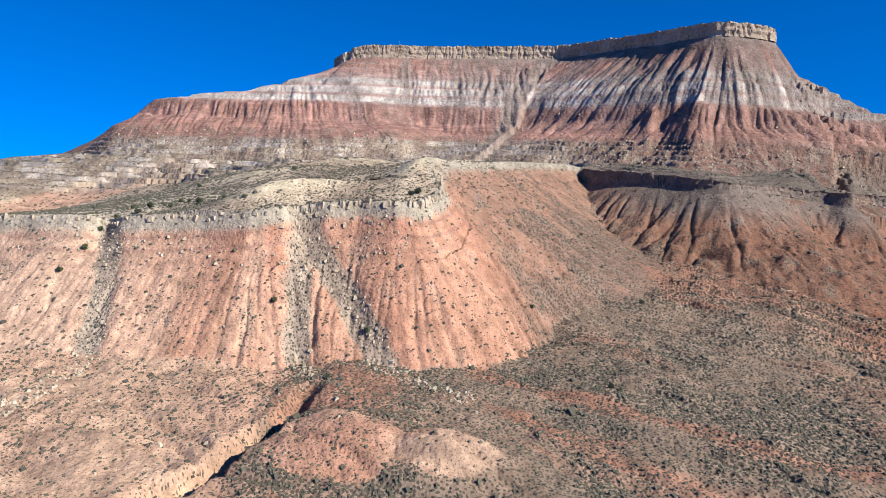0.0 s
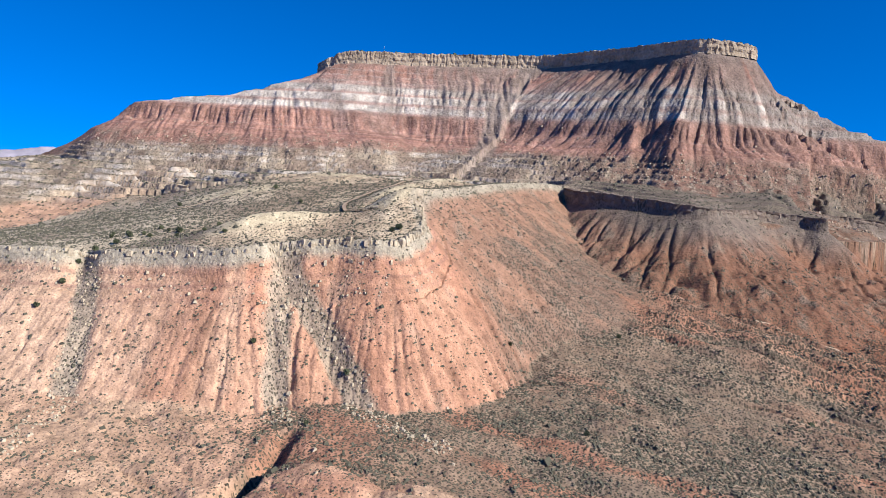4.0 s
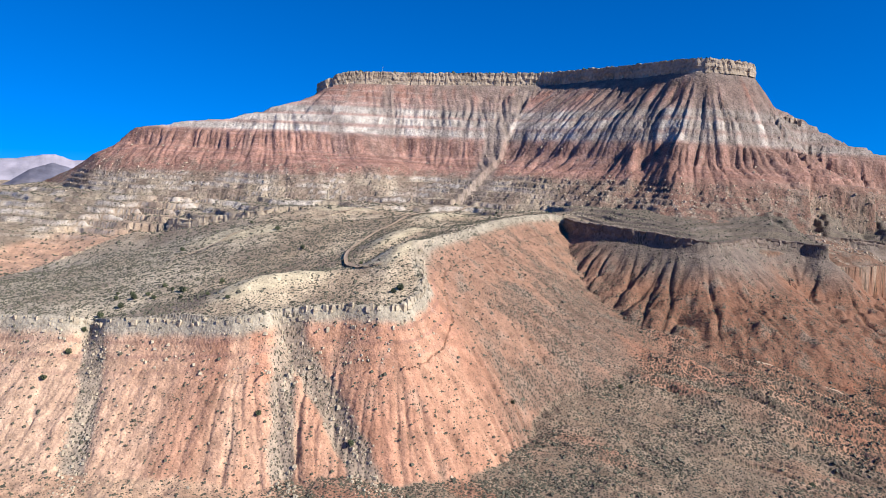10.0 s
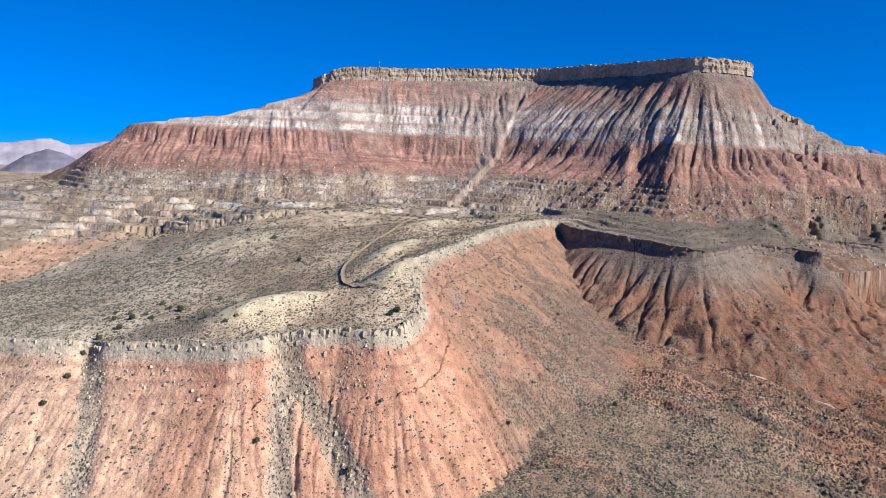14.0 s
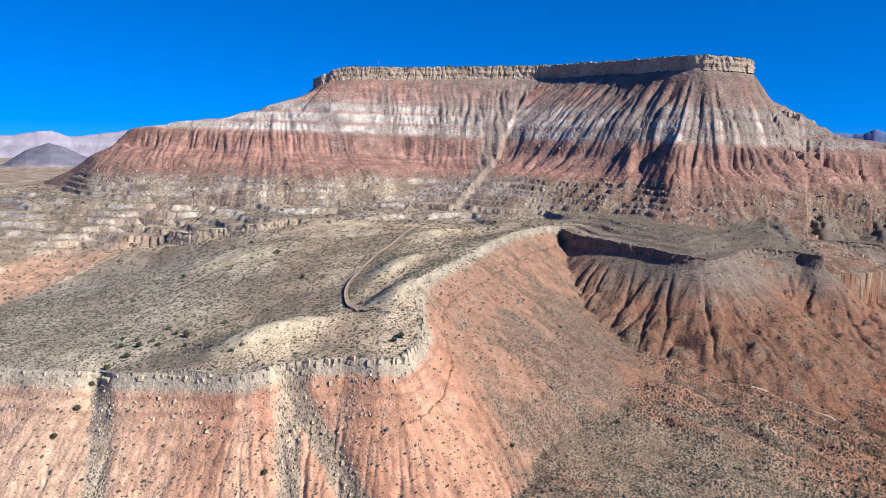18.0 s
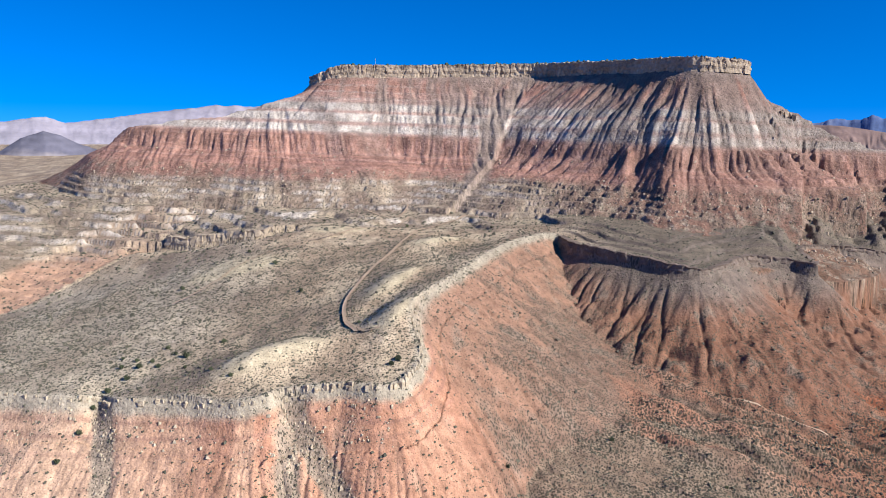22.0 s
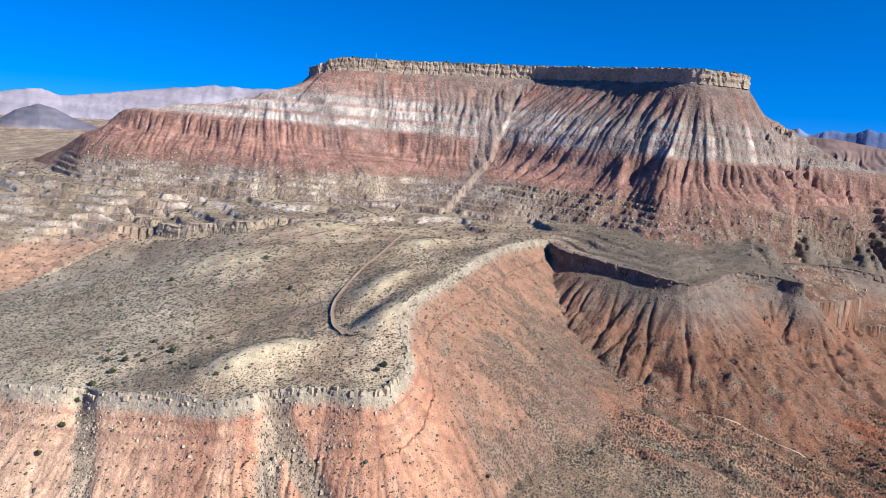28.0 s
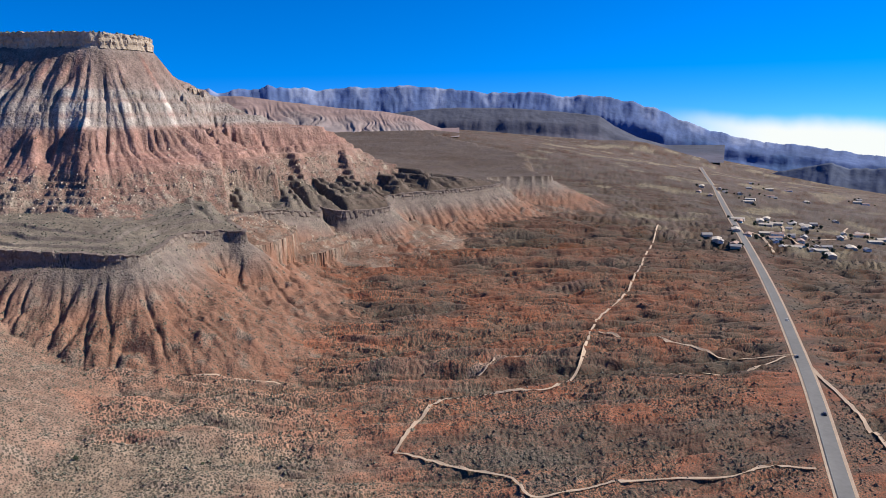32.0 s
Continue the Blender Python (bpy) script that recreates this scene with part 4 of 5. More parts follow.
# pale mauve haze is painted into both tints
far_range("mountain_range", "desert mountains with pale haze in their colour", [(-44, 0.3), (-38, 0.6), (-33, 0.1), (-29.3, 0.3), (-26.7, 0.65), (-25.5, 0.2), (-23.9, 0.45), (-20.5, 0.95), (-17, 1.4), (-15.4, 1.65), (-12.5, 1.55), (-10, 1.7), (-4, 1.0)],
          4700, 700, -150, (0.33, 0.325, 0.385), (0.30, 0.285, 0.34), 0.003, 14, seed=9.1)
# the butte's bluish cast is haze put into its tints
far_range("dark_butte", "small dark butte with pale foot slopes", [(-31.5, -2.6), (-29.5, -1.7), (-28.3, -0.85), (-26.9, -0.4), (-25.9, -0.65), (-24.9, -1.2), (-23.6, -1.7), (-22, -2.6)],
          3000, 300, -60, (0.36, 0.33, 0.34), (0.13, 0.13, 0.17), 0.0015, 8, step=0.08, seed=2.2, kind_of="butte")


# ---- road and trails, laid on the ground ----
def ribbon(name, points, width, material, lift, parent=None, label="", spacing=3.0, side=0.0, bed=0.0):
    line = curve_line([(*p, 0) for p in points], spacing)
    tx, ty = np.gradient(line[:, 0]), np.gradient(line[:, 1])
    ln = np.hypot(tx, ty)
    nx, ny = ty / ln, -tx / ln
    w = np.linspace(-0.5, 0.5, 5)
    wob = 0.9 * width * (1 + (0.25 if width < 5 else 0.03) * perlin(np.arange(len(line)) / 4.0, np.zeros(len(line))))
    X = line[:, :1] + nx[:, None] * (w * wob[:, None] + side)
    Y = line[:, 1:2] + ny[:, None] * (w * wob[:, None] + side)
    Z, _ = terrain(X, Y) if not bed else terrain(line[:, :1] + nx[:, None] * (w * bed), line[:, 1:2] + ny[:, None] * (w * bed))
    k = 9
    mid = np.convolve(np.pad(Z.max(1), k // 2, "edge"), np.ones(k) / k, "valid") if width > 6 else Z.max(1)
    even = np.convolve(np.pad(Z.mean(1), 2, "edge"), np.ones(5) / 5, "valid")[:, None]
    Z = np.maximum(Z * 0 + (mid[:, None] if width > 6 else even), Z) + lift
    idx = np.arange(X.size).reshape(X.shape)
    top = np.stack([idx[:-1, :-1], idx[:-1, 1:], idx[1:, 1:], idx[1:, :-1]], -1).reshape(-1, 4)
    verts = np.stack([X, Y, Z], -1).reshape(-1, 3)
    ob = new(name, mesh_from(name, verts, top, material))
    if parent:
        ob.parent = parent
        return tagged(ob, label)
    return tagged(ob, label, "road", kind="structure")


ribbon("road_shoulder", ROAD, 12.5, MAT_DIRT, 0.12, None, "pale gravel verge along the highway", 6, bed=13)
ribbon("road", ROAD, 8.6, MAT_ROAD, 0.3, None, "grey two-lane highway running through the valley", 6, bed=13)
TRAILS = [
    ([(223, 258), (250, 270), (271, 276), (293, 278), (316, 258), (341, 243), (395, 258), (477, 299), (541, 314), (602, 338), (680, 372), (756, 404), (917, 478)], 2.1, "pale dirt track winding through brush"),
    ([(223, 258), (234, 231), (248, 206), (243, 185), (262, 172), (282, 161), (328, 125), (346, 118), (362, 98)], 1.8, "pale dirt track joining the highway"),
    ([(444, 276), (464, 245), (491, 205), (523, 169), (534, 162)], 1.6, "faint dirt track through brush"),
    ([(521, 168), (476, 179), (444, 197), (425, 215)], 1.6, "faint dirt track through brush"),
    ([(528, 159), (498, 138), (465, 112), (439, 93), (419, 81), (330, 20)], 3.0, "pale dirt side road beside the highway"),
    ([(170, 381), (216, 357), (260, 327), (311, 298), (329, 292), (348, 296)], 1.3, "dry sandy streak along the wash"),
    ([(-30, 334), (-38, 359), (-40, 393), (-31, 446), (-15, 502), (1, 576), (31, 631), (62, 643)], 2.2, "faint dirt track over the terrace"),
    ([(-38, 359), (-30, 340), (-26, 332), (-19, 332)], 1.6, "faint dirt loop on the terrace"),
    ([(-146, 419), (-96, 513), (-35, 569), (-9, 628)], 1.4, "faint dirt track over the terrace"),
    ([(-52, 673), (-24, 622), (-10, 669)], 1.8, "faint forked dirt track on the terrace"),
    ([(1244, 428), (1180, 400), (1077, 361), (997, 300)], 4, "village street of pale dirt"),
    ([(1436, 375), (1320, 350), (1180, 310), (1080, 330)], 4, "village street of pale dirt"),
    ([(1050, 400), (1000, 360), (940, 328)], 4, "village street of pale dirt"),
]
for pts, wide, label in TRAILS:
    ribbon("dirt_trail", pts, wide, MAT_DIRT, 0.7, None, label, 2)


# ---- brush ----
def scatter_brush(name, n, rmin, rmax, label, size, seed, material, keep):
    rs = np.random.RandomState(seed)
    a = np.radians(rs.uniform(-33, 79, n))
    r = np.sqrt(rs.uniform(rmin**2, rmax**2, n))
    x, y = r * np.sin(a), r * np.cos(a)
    z, i = terrain(x, y)
    p = keep(x, y, z, i)
    m = rs.rand(n) < p
    x, y, z = x[m], y[m], z[m]
    k = len(x)
    base = np.array([(1, 0.1, 0), (0.1, 1, 0), (-1, 0, 0), (0, -1, 0), (0.35, 0.25, 0.95), (-0.4, -0.25, 0.8)], np.float32)
    tri = np.array([(0, 1, 4), (1, 2, 4), (2, 5, 4), (2, 3, 5), (3, 0, 5), (0, 4, 5)])
    s = size * np.exp(rs.normal(0, 0.35, k))
    v = base[None] * (1 + rs.uniform(-0.3, 0.3, (k, 6, 3)))
    v = v * (s[:, None, None] * np.array([1, 1, 0.85]))
    v = v + np.stack([x, y, z - 0.12 * s], -1)[:, None]
    f = (tri[None] + (np.arange(k) * 6)[:, None, None]).reshape(-1, 3)
    ob = new(name, mesh_from(name, v.reshape(-1, 3), f, material, flat=True))
    return tagged(ob, label, "shrub", kind="stuff"), k


def brush_density(x, y, z, i):
    n1, n2, n3 = fbm(x, y, 40, 4), fbm(x + 300, y, 12, 4), fbm(x, y + 900, 130, 3)
    green = smooth(-0.12, 0.2, n1 + 0.5 * n2 + 0.35 * n3 + 0.1)
    p = (0.2 + 0.5 * green) * (1 - 0.7 * i["bare"])
    p = np.where((i["toe"] > 0) & ~i["top"], 0.16 + 0.25 * smooth(0.9, 0.5, i["fall"]), p)
    p = np.where(i["top"], 0.65 - 0.4 * smooth(0.4, 0.8, i["pale"]), p)
    p = np.where(i["dr"] < 8, 0, p)
    return np.where(i["mesa"], 0.12 * i["foot"], p)


scatter_brush("sagebrush", 85000, 160, 290, "dark low sagebrush dotting the slopes and near flats", 0.42, 3, MAT_BUSH, brush_density)
scatter_brush("sagebrush", 80000, 290, 520, "dark low sagebrush over terrace and valley", 0.5, 4, MAT_BUSH, brush_density)
scatter_brush("sagebrush", 50000, 520, 1000, "dark low sagebrush on the far flats", 0.75, 5, MAT_BUSH, brush_density)


# ---- ledges of the terrace ----
MAT_DARK_LEDGE = rock_material("dark_ledge_rock", speck=0.5, speck_size=1.2, bump=0.8, bump_size=1.5, tint=(0.165, 0.13, 0.108))
MAT_BOULDER = rock_material("tan_boulder", speck=0.3, speck_size=0.8, bump=0.6, bump_size=0.7, tint=(0.40, 0.33, 0.25))
rim_seg = np.hypot(*np.diff(RIM[:, :2], axis=0).T)
RIM_RUN = np.concatenate([[0], np.cumsum(rim_seg)])
east = [k for k in range(len(RIM)) if 107 < RIM[k, 0] < 760]
east = RIM[east[0]:east[-1] + 1]
mesh_part("ledge_cliff", cliff_mesh("ledge_cliff", east[:, :3], east[:, 2] - east[:, 4] - 1.2, east[:, 2] + 0.4, MAT_DARK_LEDGE, 0.8, 0.9, 8, seed=4.4), terrace, "dark layered ledge cliff")
low = LOW_CLIFF[::-1]
low_top = terrain(low[:, 0], low[:, 1] + 1.0)[0]
low_cliff = cliff_mesh("low_cliff", np.c_[low[:, :2], low_top][::-1], (low_top - low[:, 2] - 1)[::-1], (low_top + 0.5)[::-1], MAT_BOULDER, 0.8, 0.9, 8, seed=8.8)
mesh_part("low_cliff", low_cliff, terrace, "pale and salmon ledge cliff")


def rock_mesh(name, seed, material, tall=1.0):
    """An angular block with broken corners."""
    rs = np.random.RandomState(seed)
    v = np.array([(sx, sy, sz) for sz in (-1, 0.25, 1) for sx, sy in ((-1, -1), (1, -1), (1, 1), (-1, 1))], float)
    v *= np.where(v[:, 2:] > 0.9, 0.78, 1.0)
    v += rs.uniform(-0.28, 0.28, v.shape)
    v *= (0.5, 0.5, 0.5 * tall)
    f = [(0, 1, 5, 4), (1, 2, 6, 5), (2, 3, 7, 6), (3, 0, 4, 7), (4, 5, 9, 8), (5, 6, 10, 9), (6, 7, 11, 10), (7, 4, 8, 11), (8, 9, 10, 11)]
    return mesh_from(name, v, f, material, flat=True)


BLOCKS = [rock_mesh("ledge_block", 20 + k, MAT_LEDGE, 1.5) for k in range(6)]
rs = np.random.RandomState(12)


def ledge_row(x0, x1, gap, drop, size, keep):
    """Blocks standing side by side along the terrace's pale edge."""
    on = [k for k in range(len(RIM)) if x0 <= RIM[k, 0] <= x1 and RIM[k, 1] < 420]
    at = np.arange(RIM_RUN[on[0]], RIM_RUN[on[-1]], gap)
    at = at[rs.rand(len(at)) < keep]
    at = at + rs.uniform(-0.5, 0.5, len(at)) * gap
    x, y = (np.interp(at, RIM_RUN, RIM[:, j]) for j in range(2))
    nx, ny = np.interp(at + 1, RIM_RUN, RIM[:, 1]) - y, x - np.interp(at + 1, RIM_RUN, RIM[:, 0])
    ln = np.hypot(nx, ny)
    px, py = x + nx / ln * (drop + rs.uniform(-0.6, 0.6, len(at))), y + ny / ln * (drop + rs.uniform(-0.6, 0.6, len(at)))
    for bx, by, bz, turn in zip(px, py, terrain(px, py)[0], np.degrees(np.arctan2(ny, nx))):
        k = size * math.exp(rs.normal(0, 0.28))
        ob = mesh_part("ledge_block", BLOCKS[rs.randint(6)], terrace)
        ob.matrix_basis = pose(bx, by, bz + 0.3 * k, rs.uniform(-8, 8), rs.uniform(-8, 8), turn + rs.uniform(-25, 25)) @ Matrix.Diagonal((k * 0.8, k * rs.uniform(0.6, 1.2), k, 1))


ledge_row(-62, -4, 1.3, 0.9, 1.45, 0.7)
ledge_row(-190, -62, 2.2, 1.0, 1.2, 0.6)
ledge_row(-60, -2, 3.0, 3.6, 0.95, 0.7)
ledge_row(0, 70, 5.0, 1.0, 1.1, 0.6)


# ---- boulders and stones ----
def scatter_rocks(name, n, box, label, size, seed, keep, material):
    r = np.random.RandomState(seed)
    x, y = r.uniform(box[0], box[1], n), r.uniform(box[2], box[3], n)
    z, i = terrain(x, y)
    m = r.rand(n) < keep(x, y, z, i)
    x, y, z = x[m], y[m], z[m]
    k = len(x)
    base = np.array([(-1, -0.8, -0.6), (0.9, -1, -0.6), (1, 0.8, -0.6), (-0.8, 1, -0.6), (-0.6, -0.5, 0.7), (0.7, -0.6, 0.6), (0.5, 0.7, 0.8), (-0.7, 0.5, 0.6)], np.float32) * 0.5
    face = np.array([(0, 1, 5, 4), (1, 2, 6, 5), (2, 3, 7, 6), (3, 0, 4, 7), (4, 5, 6, 7)])
    s = size * np.minimum(np.exp(r.normal(0, 0.45, k)), 2.2)
    v = base[None] * (1 + r.uniform(-0.35, 0.35, (k, 8, 3))) * s[:, None, None]
    a = r.uniform(0, 6.28, k)
    c, sn = np.cos(a)[:, None], np.sin(a)[:, None]
    v = np.stack([v[..., 0] * c - v[..., 1] * sn, v[..., 0] * sn + v[..., 1] * c, v[..., 2]], -1)
    v = v + np.stack([x, y, z + 0.15 * s], -1)[:, None]
    f = (face[None] + (np.arange(k) * 8)[:, None, None]).reshape(-1, 4)
    ob = new(name, mesh_from(name, v.reshape(-1, 3), f, material, flat=True))
    return tagged(ob, label, "rocks", kind="stuff")


scatter_rocks("boulders", 26000, (-420, 520, 560, 860), "tan and red boulders strewn over the mesa's foot", 1.05, 31,
              lambda x, y, z, i: np.where(i["mesa"], (0.12 + 0.4 * smooth(60, 200, x)) * i["foot"] + 0.05 * (z < 100), 0.08 * (y > 600)) * (np.hypot(x, y) < 900), MAT_BOULDER)
scatter_rocks("stones", 9000, (-200, 20, 170, 300), "pale stones washed down the gullies", 0.7, 32,
              lambda x, y, z, i: np.where(i["chute"] > 0.3, 0.9, np.where((i["down"] > 0) & (i["down"] < 14), 0.25, 0.01)), MAT_LEDGE)


# ---- junipers ----
def juniper(seed, height):
    rr = np.random.RandomState(seed)
    tree = thing("juniper", "dark green rounded juniper bush on the terrace", "shrub", "junipers")
    bm = bmesh.new()
    for k in range(4):
        a = k * 1.57 + rr.uniform(-0.4, 0.4)
        top = Vector((math.cos(a), math.sin(a), 0)) * height * 0.24 + Vector((0, 0, height * rr.uniform(0.5, 0.75)))
        ret = bmesh.ops.create_cone(bm, cap_ends=True, segments=5, radius1=height * 0.05, radius2=height * 0.018, depth=top.length)
        bmesh.ops.transform(bm, matrix=top.to_track_quat("Z", "Y").to_matrix().to_4x4() @ Matrix.Translation((0, 0, top.length / 2)), verts=ret["verts"])
    part("trunk", bm, MAT_BARK, tree, "grey shredding bark")
    n = 150
    d = rr.normal(size=(n, 3))
    d /= np.linalg.norm(d, axis=1)[:, None]
    rad = rr.uniform(0.55, 1.0, n)[:, None]
    c = d * rad * np.array([0.5, 0.5, 0.44]) * height * (1 + 0.25 * np.sin(3 * np.arctan2(d[:, 1:2], d[:, :1]) + seed)) + np.array([0, 0, height * 0.52])
    c[:, 2] = np.maximum(c[:, 2], height * 0.1)
    tetra = np.array([(1, 0, -0.4), (-0.5, 0.87, -0.4), (-0.5, -0.87, -0.4), (0, 0, 1.0)]) * height * 0.12
    v = tetra[None] * rr.uniform(0.6, 1.3, (n, 1, 1)) + rr.normal(0, height * 0.02, (n, 4, 3)) + c[:, None]
    f = (np.array([(0, 1, 3), (1, 2, 3), (2, 0, 3), (0, 2, 1)])[None] + (np.arange(n) * 4)[:, None, None]).reshape(-1, 3)
    mesh_part("crown", mesh_from("crown", v.reshape(-1, 3), f, MAT_JUNIPER, flat=True), tree, "dense scale-like foliage in clumps")
    return tree


def ground_at(x, y):
    return float(terrain(np.array([float(x)]), np.array([float(y)]))[0][0])


junipers = [juniper(1, 2.2), juniper(2, 2.6), juniper(3, 1.9)]
spots = [(-81, 299), (-131, 327), (-127, 333), (-135, 335), (-122, 327), (-140, 329), (-118, 340), (-112, 336), (-144, 341), (-125, 349), (-98, 352), (-108, 322),
         (-133, 318), (-138, 308), (-141, 300), (-143, 290), (-148, 280), (-92, 308), (-12, 305), (-9, 309), (-30, 350), (-70, 420), (-95, 470), (-50, 505), (-120, 505),
         (-150, 450), (30, 560), (-10, 600), (60, 585), (-80, 610), (-25, 258), (-60, 262), (-36, 236), (40, 300), (95, 330), (140, 300), (60, 240), (150, 260)]
levels = terrain(*np.array(spots, float).T)[0]
for k, (px, py) in enumerate(spots):
    src = junipers[k % 3]
    m = pose(px, py, levels[k] - 0.08, 0, 0, rs.uniform(0, 360)) @ Matrix.Scale(rs.uniform(0.75, 1.15), 4)
    if k < 3:
        src.matrix_basis = m
    else:
        ob = copy_thing(src, Matrix.Identity(4))
        ob.matrix_basis = m

# shrubs along the mesa's rim and top
def scatter_top():
    r = np.random.RandomState(44)
    n = 2600
    at = r.uniform(0, 1, n) * (len(CAP) - 1)
    x = np.interp(at, np.arange(len(CAP)), CAP[:, 0])
    y = np.interp(at, np.arange(len(CAP)), CAP[:, 1])
    x, y = x + r.uniform(-4, 8, n), y + r.uniform(3, 26, n)
    z, i = terrain(x, y)
    m = i["cap"] & (z > 165)
    x, y, z = x[m], y[m], z[m]
    k = len(x)
    base = np.array([(1, 0.1, 0), (0.1, 1, 0), (-1, 0, 0), (0, -1, 0), (0.35, 0.25, 0.95), (-0.4, -0.25, 0.8)], np.float32)
    tri = np.array([(0, 1, 4), (1, 2, 4), (2, 5, 4), (2, 3, 5), (3, 0, 5), (0, 4, 5)])
    s = 1.0 * np.exp(r.normal(0, 0.4, k))
    v = base[None] * (1 + r.uniform(-0.3, 0.3, (k, 6, 3))) * (s[:, None, None] * np.array([1, 1, 1.1])) + np.stack([x, y, z - 0.1], -1)[:, None]
    f = (tri[None] + (np.arange(k) * 6)[:, None, None]).reshape(-1, 3)
    tagged(new("mesa_shrubs", mesh_from("mesa_shrubs", v.reshape(-1, 3), f, MAT_JUNIPER, flat=True)), "dark shrubs along the mesa's top edge", "shrub", kind="stuff")


scatter_top()


# ---- mast on the mesa ----
MAT_STEEL = plain_material("galvanised_steel", (0.45, 0.46, 0.47), 0.4, 0.9)
MAT_WALL = plain_material("stucco_wall", (0.50, 0.43, 0.34), 0.9)
MAT_WALL2 = plain_material("white_siding", (0.68, 0.67, 0.63), 0.8)
MAT_ROOF = plain_material("grey_shingles", (0.34, 0.31, 0.28), 0.9)
MAT_ROOF2 = plain_material("rust_shingles", (0.33, 0.22, 0.17), 0.9)
MAT_GLASS = plain_material("window_glass", (0.04, 0.05, 0.06), 0.12)
MAT_DOOR = plain_material("painted_door", (0.22, 0.12, 0.08), 0.6)
MAT_TYRE = plain_material("tyre_rubber", (0.03, 0.03, 0.03), 0.85)


def box(bm, x0, x1, y0, y1, z0, z1):
    ret = bmesh.ops.create_cube(bm, size=1)
    bmesh.ops.transform(bm, matrix=Matrix.Translation(((x0 + x1) / 2, (y0 + y1) / 2, (z0 + z1) / 2)) @ Matrix.Diagonal((x1 - x0, y1 - y0, z1 - z0, 1)), verts=ret["verts"])
    return ret["verts"]


def rod(bm, a, b, r0, r1, n=6):
    a, b = Vector(a), Vector(b)
    ret = bmesh.ops.create_cone(bm, cap_ends=True, segments=n, radius1=r0, radius2=r1, depth=(b - a).length)
    bmesh.ops.transform(bm, matrix=Matrix.Translation((a + b) / 2) @ (b - a).to_track_quat("Z", "Y").to_matrix().to_4x4(), verts=ret["verts"])


mast_at = (-52, 884)
mast = thing("radio_mast", "thin steel radio mast on the mesa's edge", "mast", at=(*mast_at, ground_at(*mast_at)))
bm = bmesh.new()
rod(bm, (0, 0, -0.3), (0, 0, 8), 0.16, 0.10)
part("pole", bm, MAT_STEEL, mast)
bm = bmesh.new()
rod(bm, (-1.0, 0, 6.6), (1.0, 0, 6.6), 0.08, 0.08)
part("crossarm", bm, MAT_STEEL, mast)
bm = bmesh.new()
box(bm, -0.35, 0.35, -0.3, 0.3, 5.2, 6.0)
part("antenna_box", bm, MAT_STEEL, mast)

pillar_at = (-88, 664)
pillar = thing("rock_pillar", "pale upright rock pillar among the ledges", "rock", at=(*pillar_at, ground_at(*pillar_at)))
for k, (w, h0, h1) in enumerate(((1.7, -0.6, 3.4), (1.4, 3.3, 6.6), (1.15, 6.5, 9.2))):
    me = rock_mesh("block", 60 + k, MAT_LEDGE, 1.0)
    ob = mesh_part("block", me, pillar)
    ob.matrix_basis = pose(0.1 * k, 0, (h0 + h1) / 2, 0, 0, 20 * k) @ Matrix.Diagonal((w, w, h1 - h0, 1))

outcrop_at = (378, 757)
outcrop = thing("rock_outcrop", "pale blocky rock outcrop on the mesa's shoulder", "rock", at=(*outcrop_at, ground_at(*outcrop_at) - 2.5))
for k, (dx, w, h0, h1) in enumerate(((-9, 4.5, -2, 4.5), (-5, 4, -2, 5), (-1, 5, -2, 4.2), (3, 4, -3, 4.5), (7, 4.5, -4, 3), (11, 4, -5, 2), (15, 4, -6, 0.5))):
    ob = mesh_part("block", rock_mesh("block", 70 + k, MAT_CAP, 1.0), outcrop)
    ob.matrix_basis = pose(dx, -0.3 * dx + (k % 3 - 1) * 0.9, (h0 + h1) / 2, 0, 0, 25 * k) @ Matrix.Diagonal((w, w * 0.8, h1 - h0, 1))


# ---- houses of the village, trees round them ----
def house(kind):
    w, d, h, rise, wall_m, roof_m = [(13, 8.5, 2.9, 2.0, MAT_WALL, MAT_ROOF), (17, 9, 2.8, 1.8, MAT_WALL2, MAT_ROOF2), (10, 7, 2.6, 1.6, MAT_WALL2, MAT_ROOF), (20, 11, 3.8, 1.5, MAT_WALL, MAT_WALL)][kind]
    label = ["tan stucco house with grey gable roof", "long white house with rust-red roof", "small white house with grey roof", "tan barn with low tan roof"][kind]
    ob = thing("house" if kind < 3 else "barn", label, "house" if kind < 3 else "barn", "village houses")
    bm = bmesh.new()
    box(bm, -w / 2, w / 2, -d / 2, d / 2, -0.8, h)
    wall = part("wall", bm, wall_m, ob)
    bm = bmesh.new()
    e = 0.5
    pts = [bm.verts.new(p) for p in ((-w / 2 - e, -d / 2 - e, h - 0.1), (w / 2 + e, -d / 2 - e, h - 0.1), (w / 2 + e, d / 2 + e, h - 0.1), (-w / 2 - e, d / 2 + e, h - 0.1), (-w / 2 - e, 0, h + rise), (w / 2 + e, 0, h + rise))]
    for f in ((0, 1, 5, 4), (2, 3, 4, 5), (1, 2, 5), (3, 0, 4), (3, 2, 1, 0)):
        bm.faces.new([pts[j] for j in f])
    part("roof", bm, roof_m, ob)
    for j in range(3 if w < 15 else 4):
        bm = bmesh.new()
        cx = -w / 2 + w * (j + 0.7) / (3.4 if w < 15 else 4.4)
        box(bm, cx - 0.7, cx + 0.7, -d / 2 - 0.06, -d / 2 + 0.02, 0.9, 2.1)
        part("window", bm, MAT_GLASS, ob)
    bm = bmesh.new()
    box(bm, w / 2 - 1.9, w / 2 - 0.9, -d / 2 - 0.07, -d / 2 + 0.02, -0.2, 2.0)
    part("door", bm, MAT_DOOR, ob)
    return ob


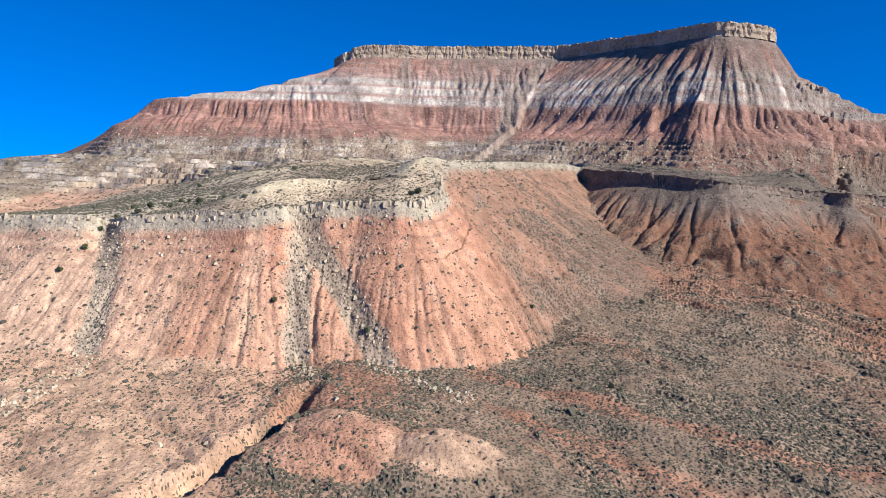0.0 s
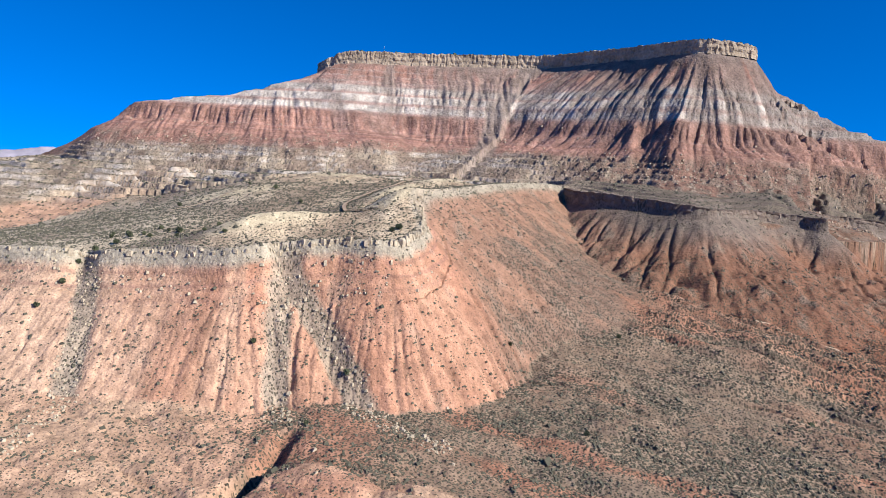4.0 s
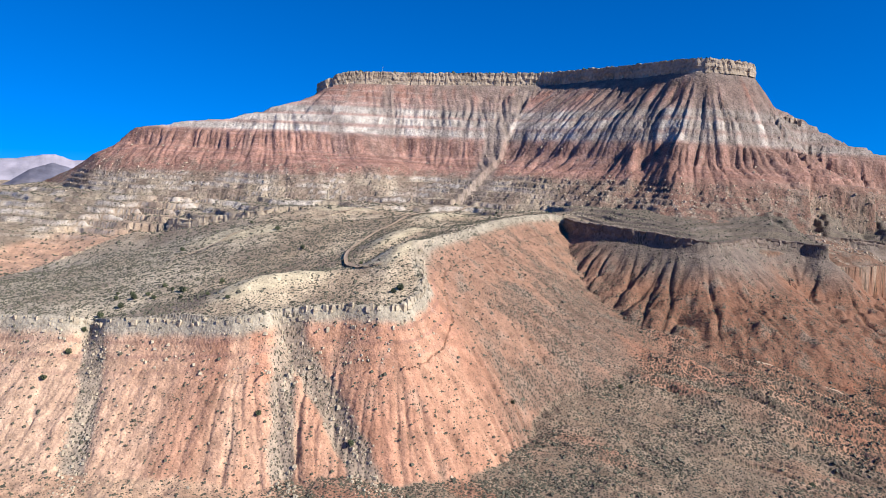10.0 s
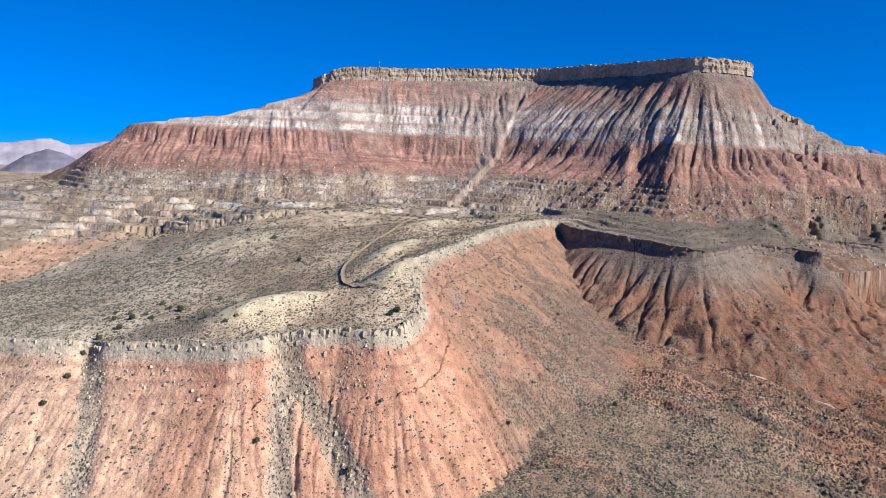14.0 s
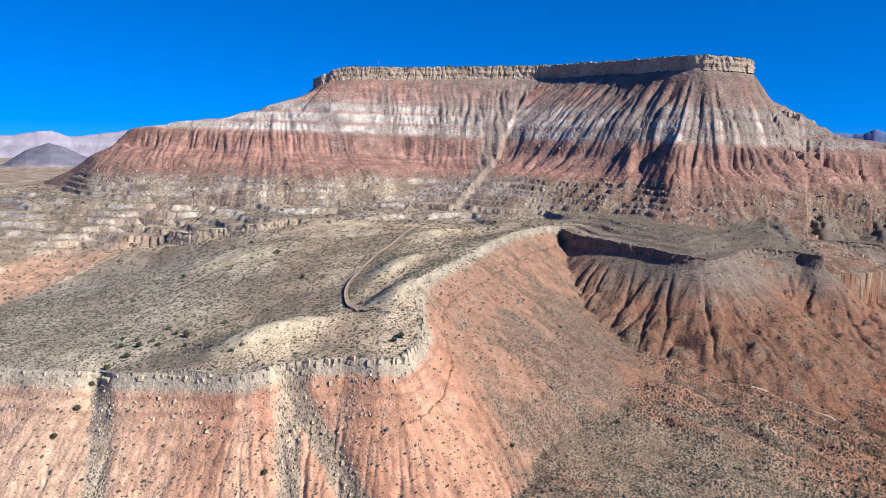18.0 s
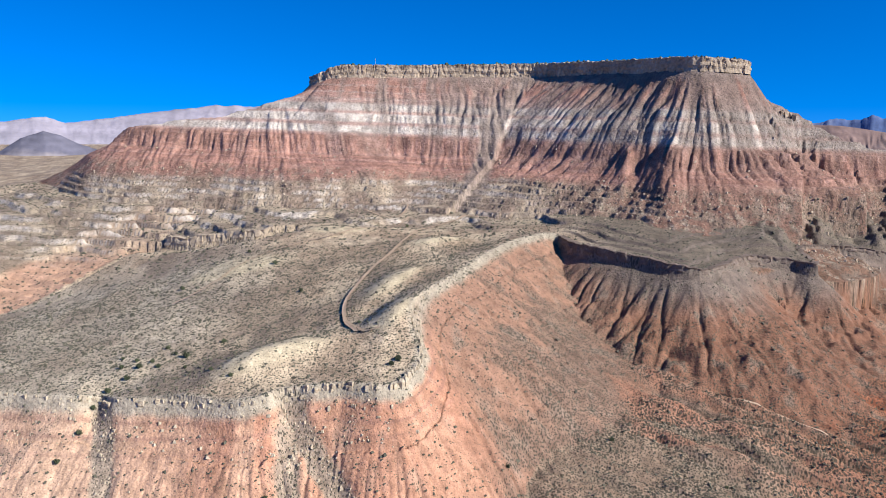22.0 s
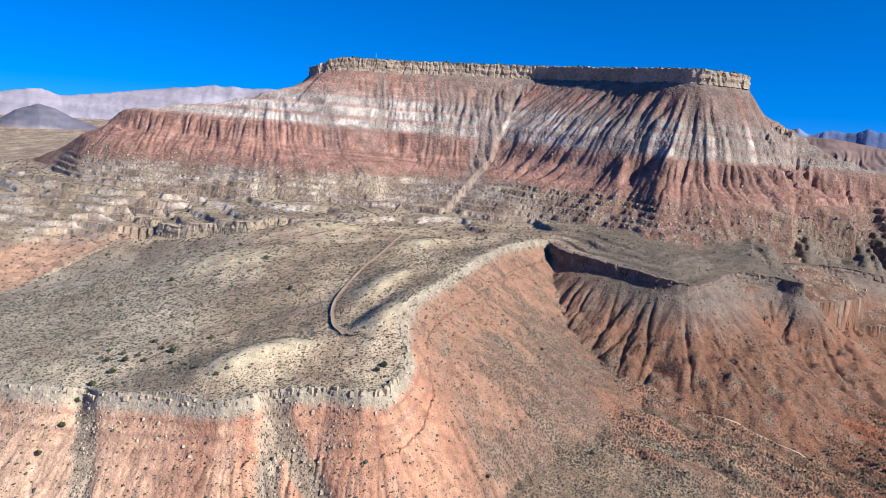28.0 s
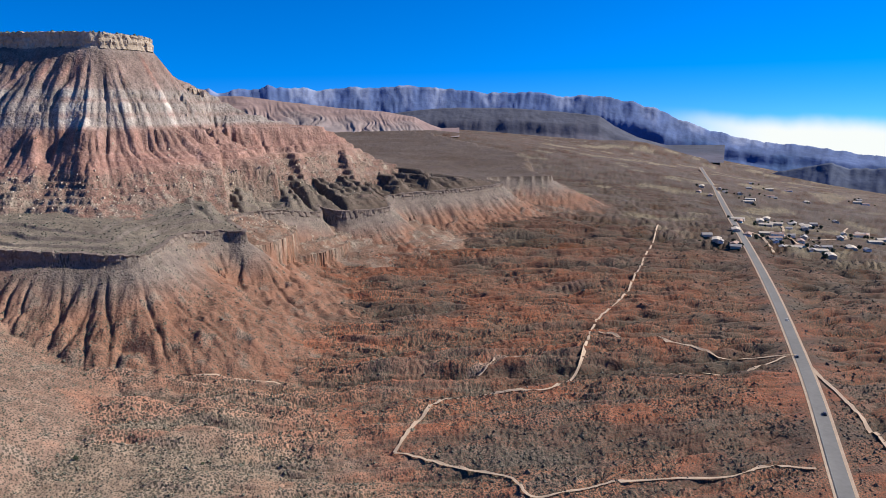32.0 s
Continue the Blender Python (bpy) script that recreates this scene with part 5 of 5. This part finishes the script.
def tree(seed):
    t = juniper(seed, 4.2)
    t.name = "village_tree"
    return tagged(t, "dark leafy tree beside village houses", "tree", "village trees")


houses = [house(k) for k in range(4)]
trees = [tree(11), tree(12)]
rs = np.random.RandomState(77)
sites = []
for cx, cy, n, spread in [(1060, 340, 22, 60), (1220, 420, 10, 50), (1290, 330, 12, 70), (915, 372, 4, 25), (1600, 640, 10, 80), (2000, 680, 8, 120)]:
    for _ in range(n):
        sites.append((cx + rs.normal(0, spread), cy + rs.normal(0, spread * 0.7)))
made = 0
levels = terrain(*np.array(sites).T)[0]
tree_at = np.repeat(np.array(sites), 2, 0) + rs.uniform(-22, 22, (2 * len(sites), 2))
tree_level = terrain(*tree_at.T)[0]
for k, (px, py) in enumerate(sites):
    src = houses[k % 4 if rs.rand() < 0.9 else 3]
    m = pose(px, py, levels[k] + 0.1, 0, 0, 25 + 90 * rs.randint(2) + rs.uniform(-12, 12))
    if k < 4:
        houses[k].matrix_basis = m
    else:
        copy_thing(src, Matrix.Identity(4)).matrix_basis = m
    for j in (2 * k, 2 * k + 1):
        tx, ty = tree_at[j]
        if math.hypot(tx - px, ty - py) < 13:
            continue
        m = pose(tx, ty, tree_level[j] - 0.1, 0, 0, rs.uniform(0, 360)) @ Matrix.Scale(rs.uniform(0.7, 1.5), 4)
        if made < 2:
            trees[made].matrix_basis = m
        else:
            copy_thing(trees[made % 2], Matrix.Identity(4)).matrix_basis = m
        made += 1


# ---- cars on the highway ----
def car(name, label, paint, at, heading_deg):
    mat = plain_material("car_paint", paint, 0.3, 0.1, 0.03)
    ob = thing(name, label, "car", "cars on the highway")
    bm = bmesh.new()
    vs = box(bm, -2.2, 2.2, -0.9, 0.9, 0.35, 0.95)
    bmesh.ops.bevel(bm, geom=bm.edges[:], offset=0.12, segments=2, affect="EDGES")
    body = part("body", bm, mat, ob)
    bm = bmesh.new()
    vs = box(bm, -1.5, 0.9, -0.8, 0.8, 0.93, 1.5)
    for v in bm.verts:
        if v.co.z > 1.2:
            v.co.x *= 0.72
            v.co.y *= 0.85
    part("cabin", bm, MAT_GLASS, ob, "dark glass cabin")
    bm = bmesh.new()
    box(bm, -1.08, 0.62, -0.66, 0.66, 1.49, 1.55)
    part("roof", bm, mat, ob)
    for sx in (-1.35, 1.35):
        for sy in (-0.88, 0.88):
            bm = bmesh.new()
            rod(bm, (sx, sy - 0.11, 0.34), (sx, sy + 0.11, 0.34), 0.34, 0.34, 14)
            wheel = part("wheel", bm, MAT_TYRE, ob)
            bm = bmesh.new()
            rod(bm, (sx, sy - 0.13, 0.34), (sx, sy + 0.13, 0.34), 0.19, 0.19, 10)
            part("rim", bm, MAT_STEEL, wheel)
    ob.matrix_basis = pose(*at, 0, 0, heading_deg)
    return ob


def on_road(u, side):
    """A place on the highway: u counts from point to point of its line."""
    i = int(u)
    a, b = Vector(ROAD[i]), Vector(ROAD[i + 1])
    p, d = a.lerp(b, u - i), (b - a).normalized()
    p = p + Vector((d.y, -d.x)) * side
    hits = terrain(np.array([p.x - 3, p.x, p.x + 3]), np.array([p.y, p.y, p.y]))[0]
    return (p.x, p.y, float(hits.max()) + 0.35), math.degrees(math.atan2(d.y, d.x))


for u, side, paint, label in ((2.72, 2.0, (0.03, 0.03, 0.035), "black car driving on the highway"), (3.78, -2.0, (0.04, 0.045, 0.06), "dark blue car on the highway"), (4.5, 2.0, (0.6, 0.6, 0.58), "white car on the highway")):
    at, turn = on_road(u, side)
    car("car", label, paint, at, turn)
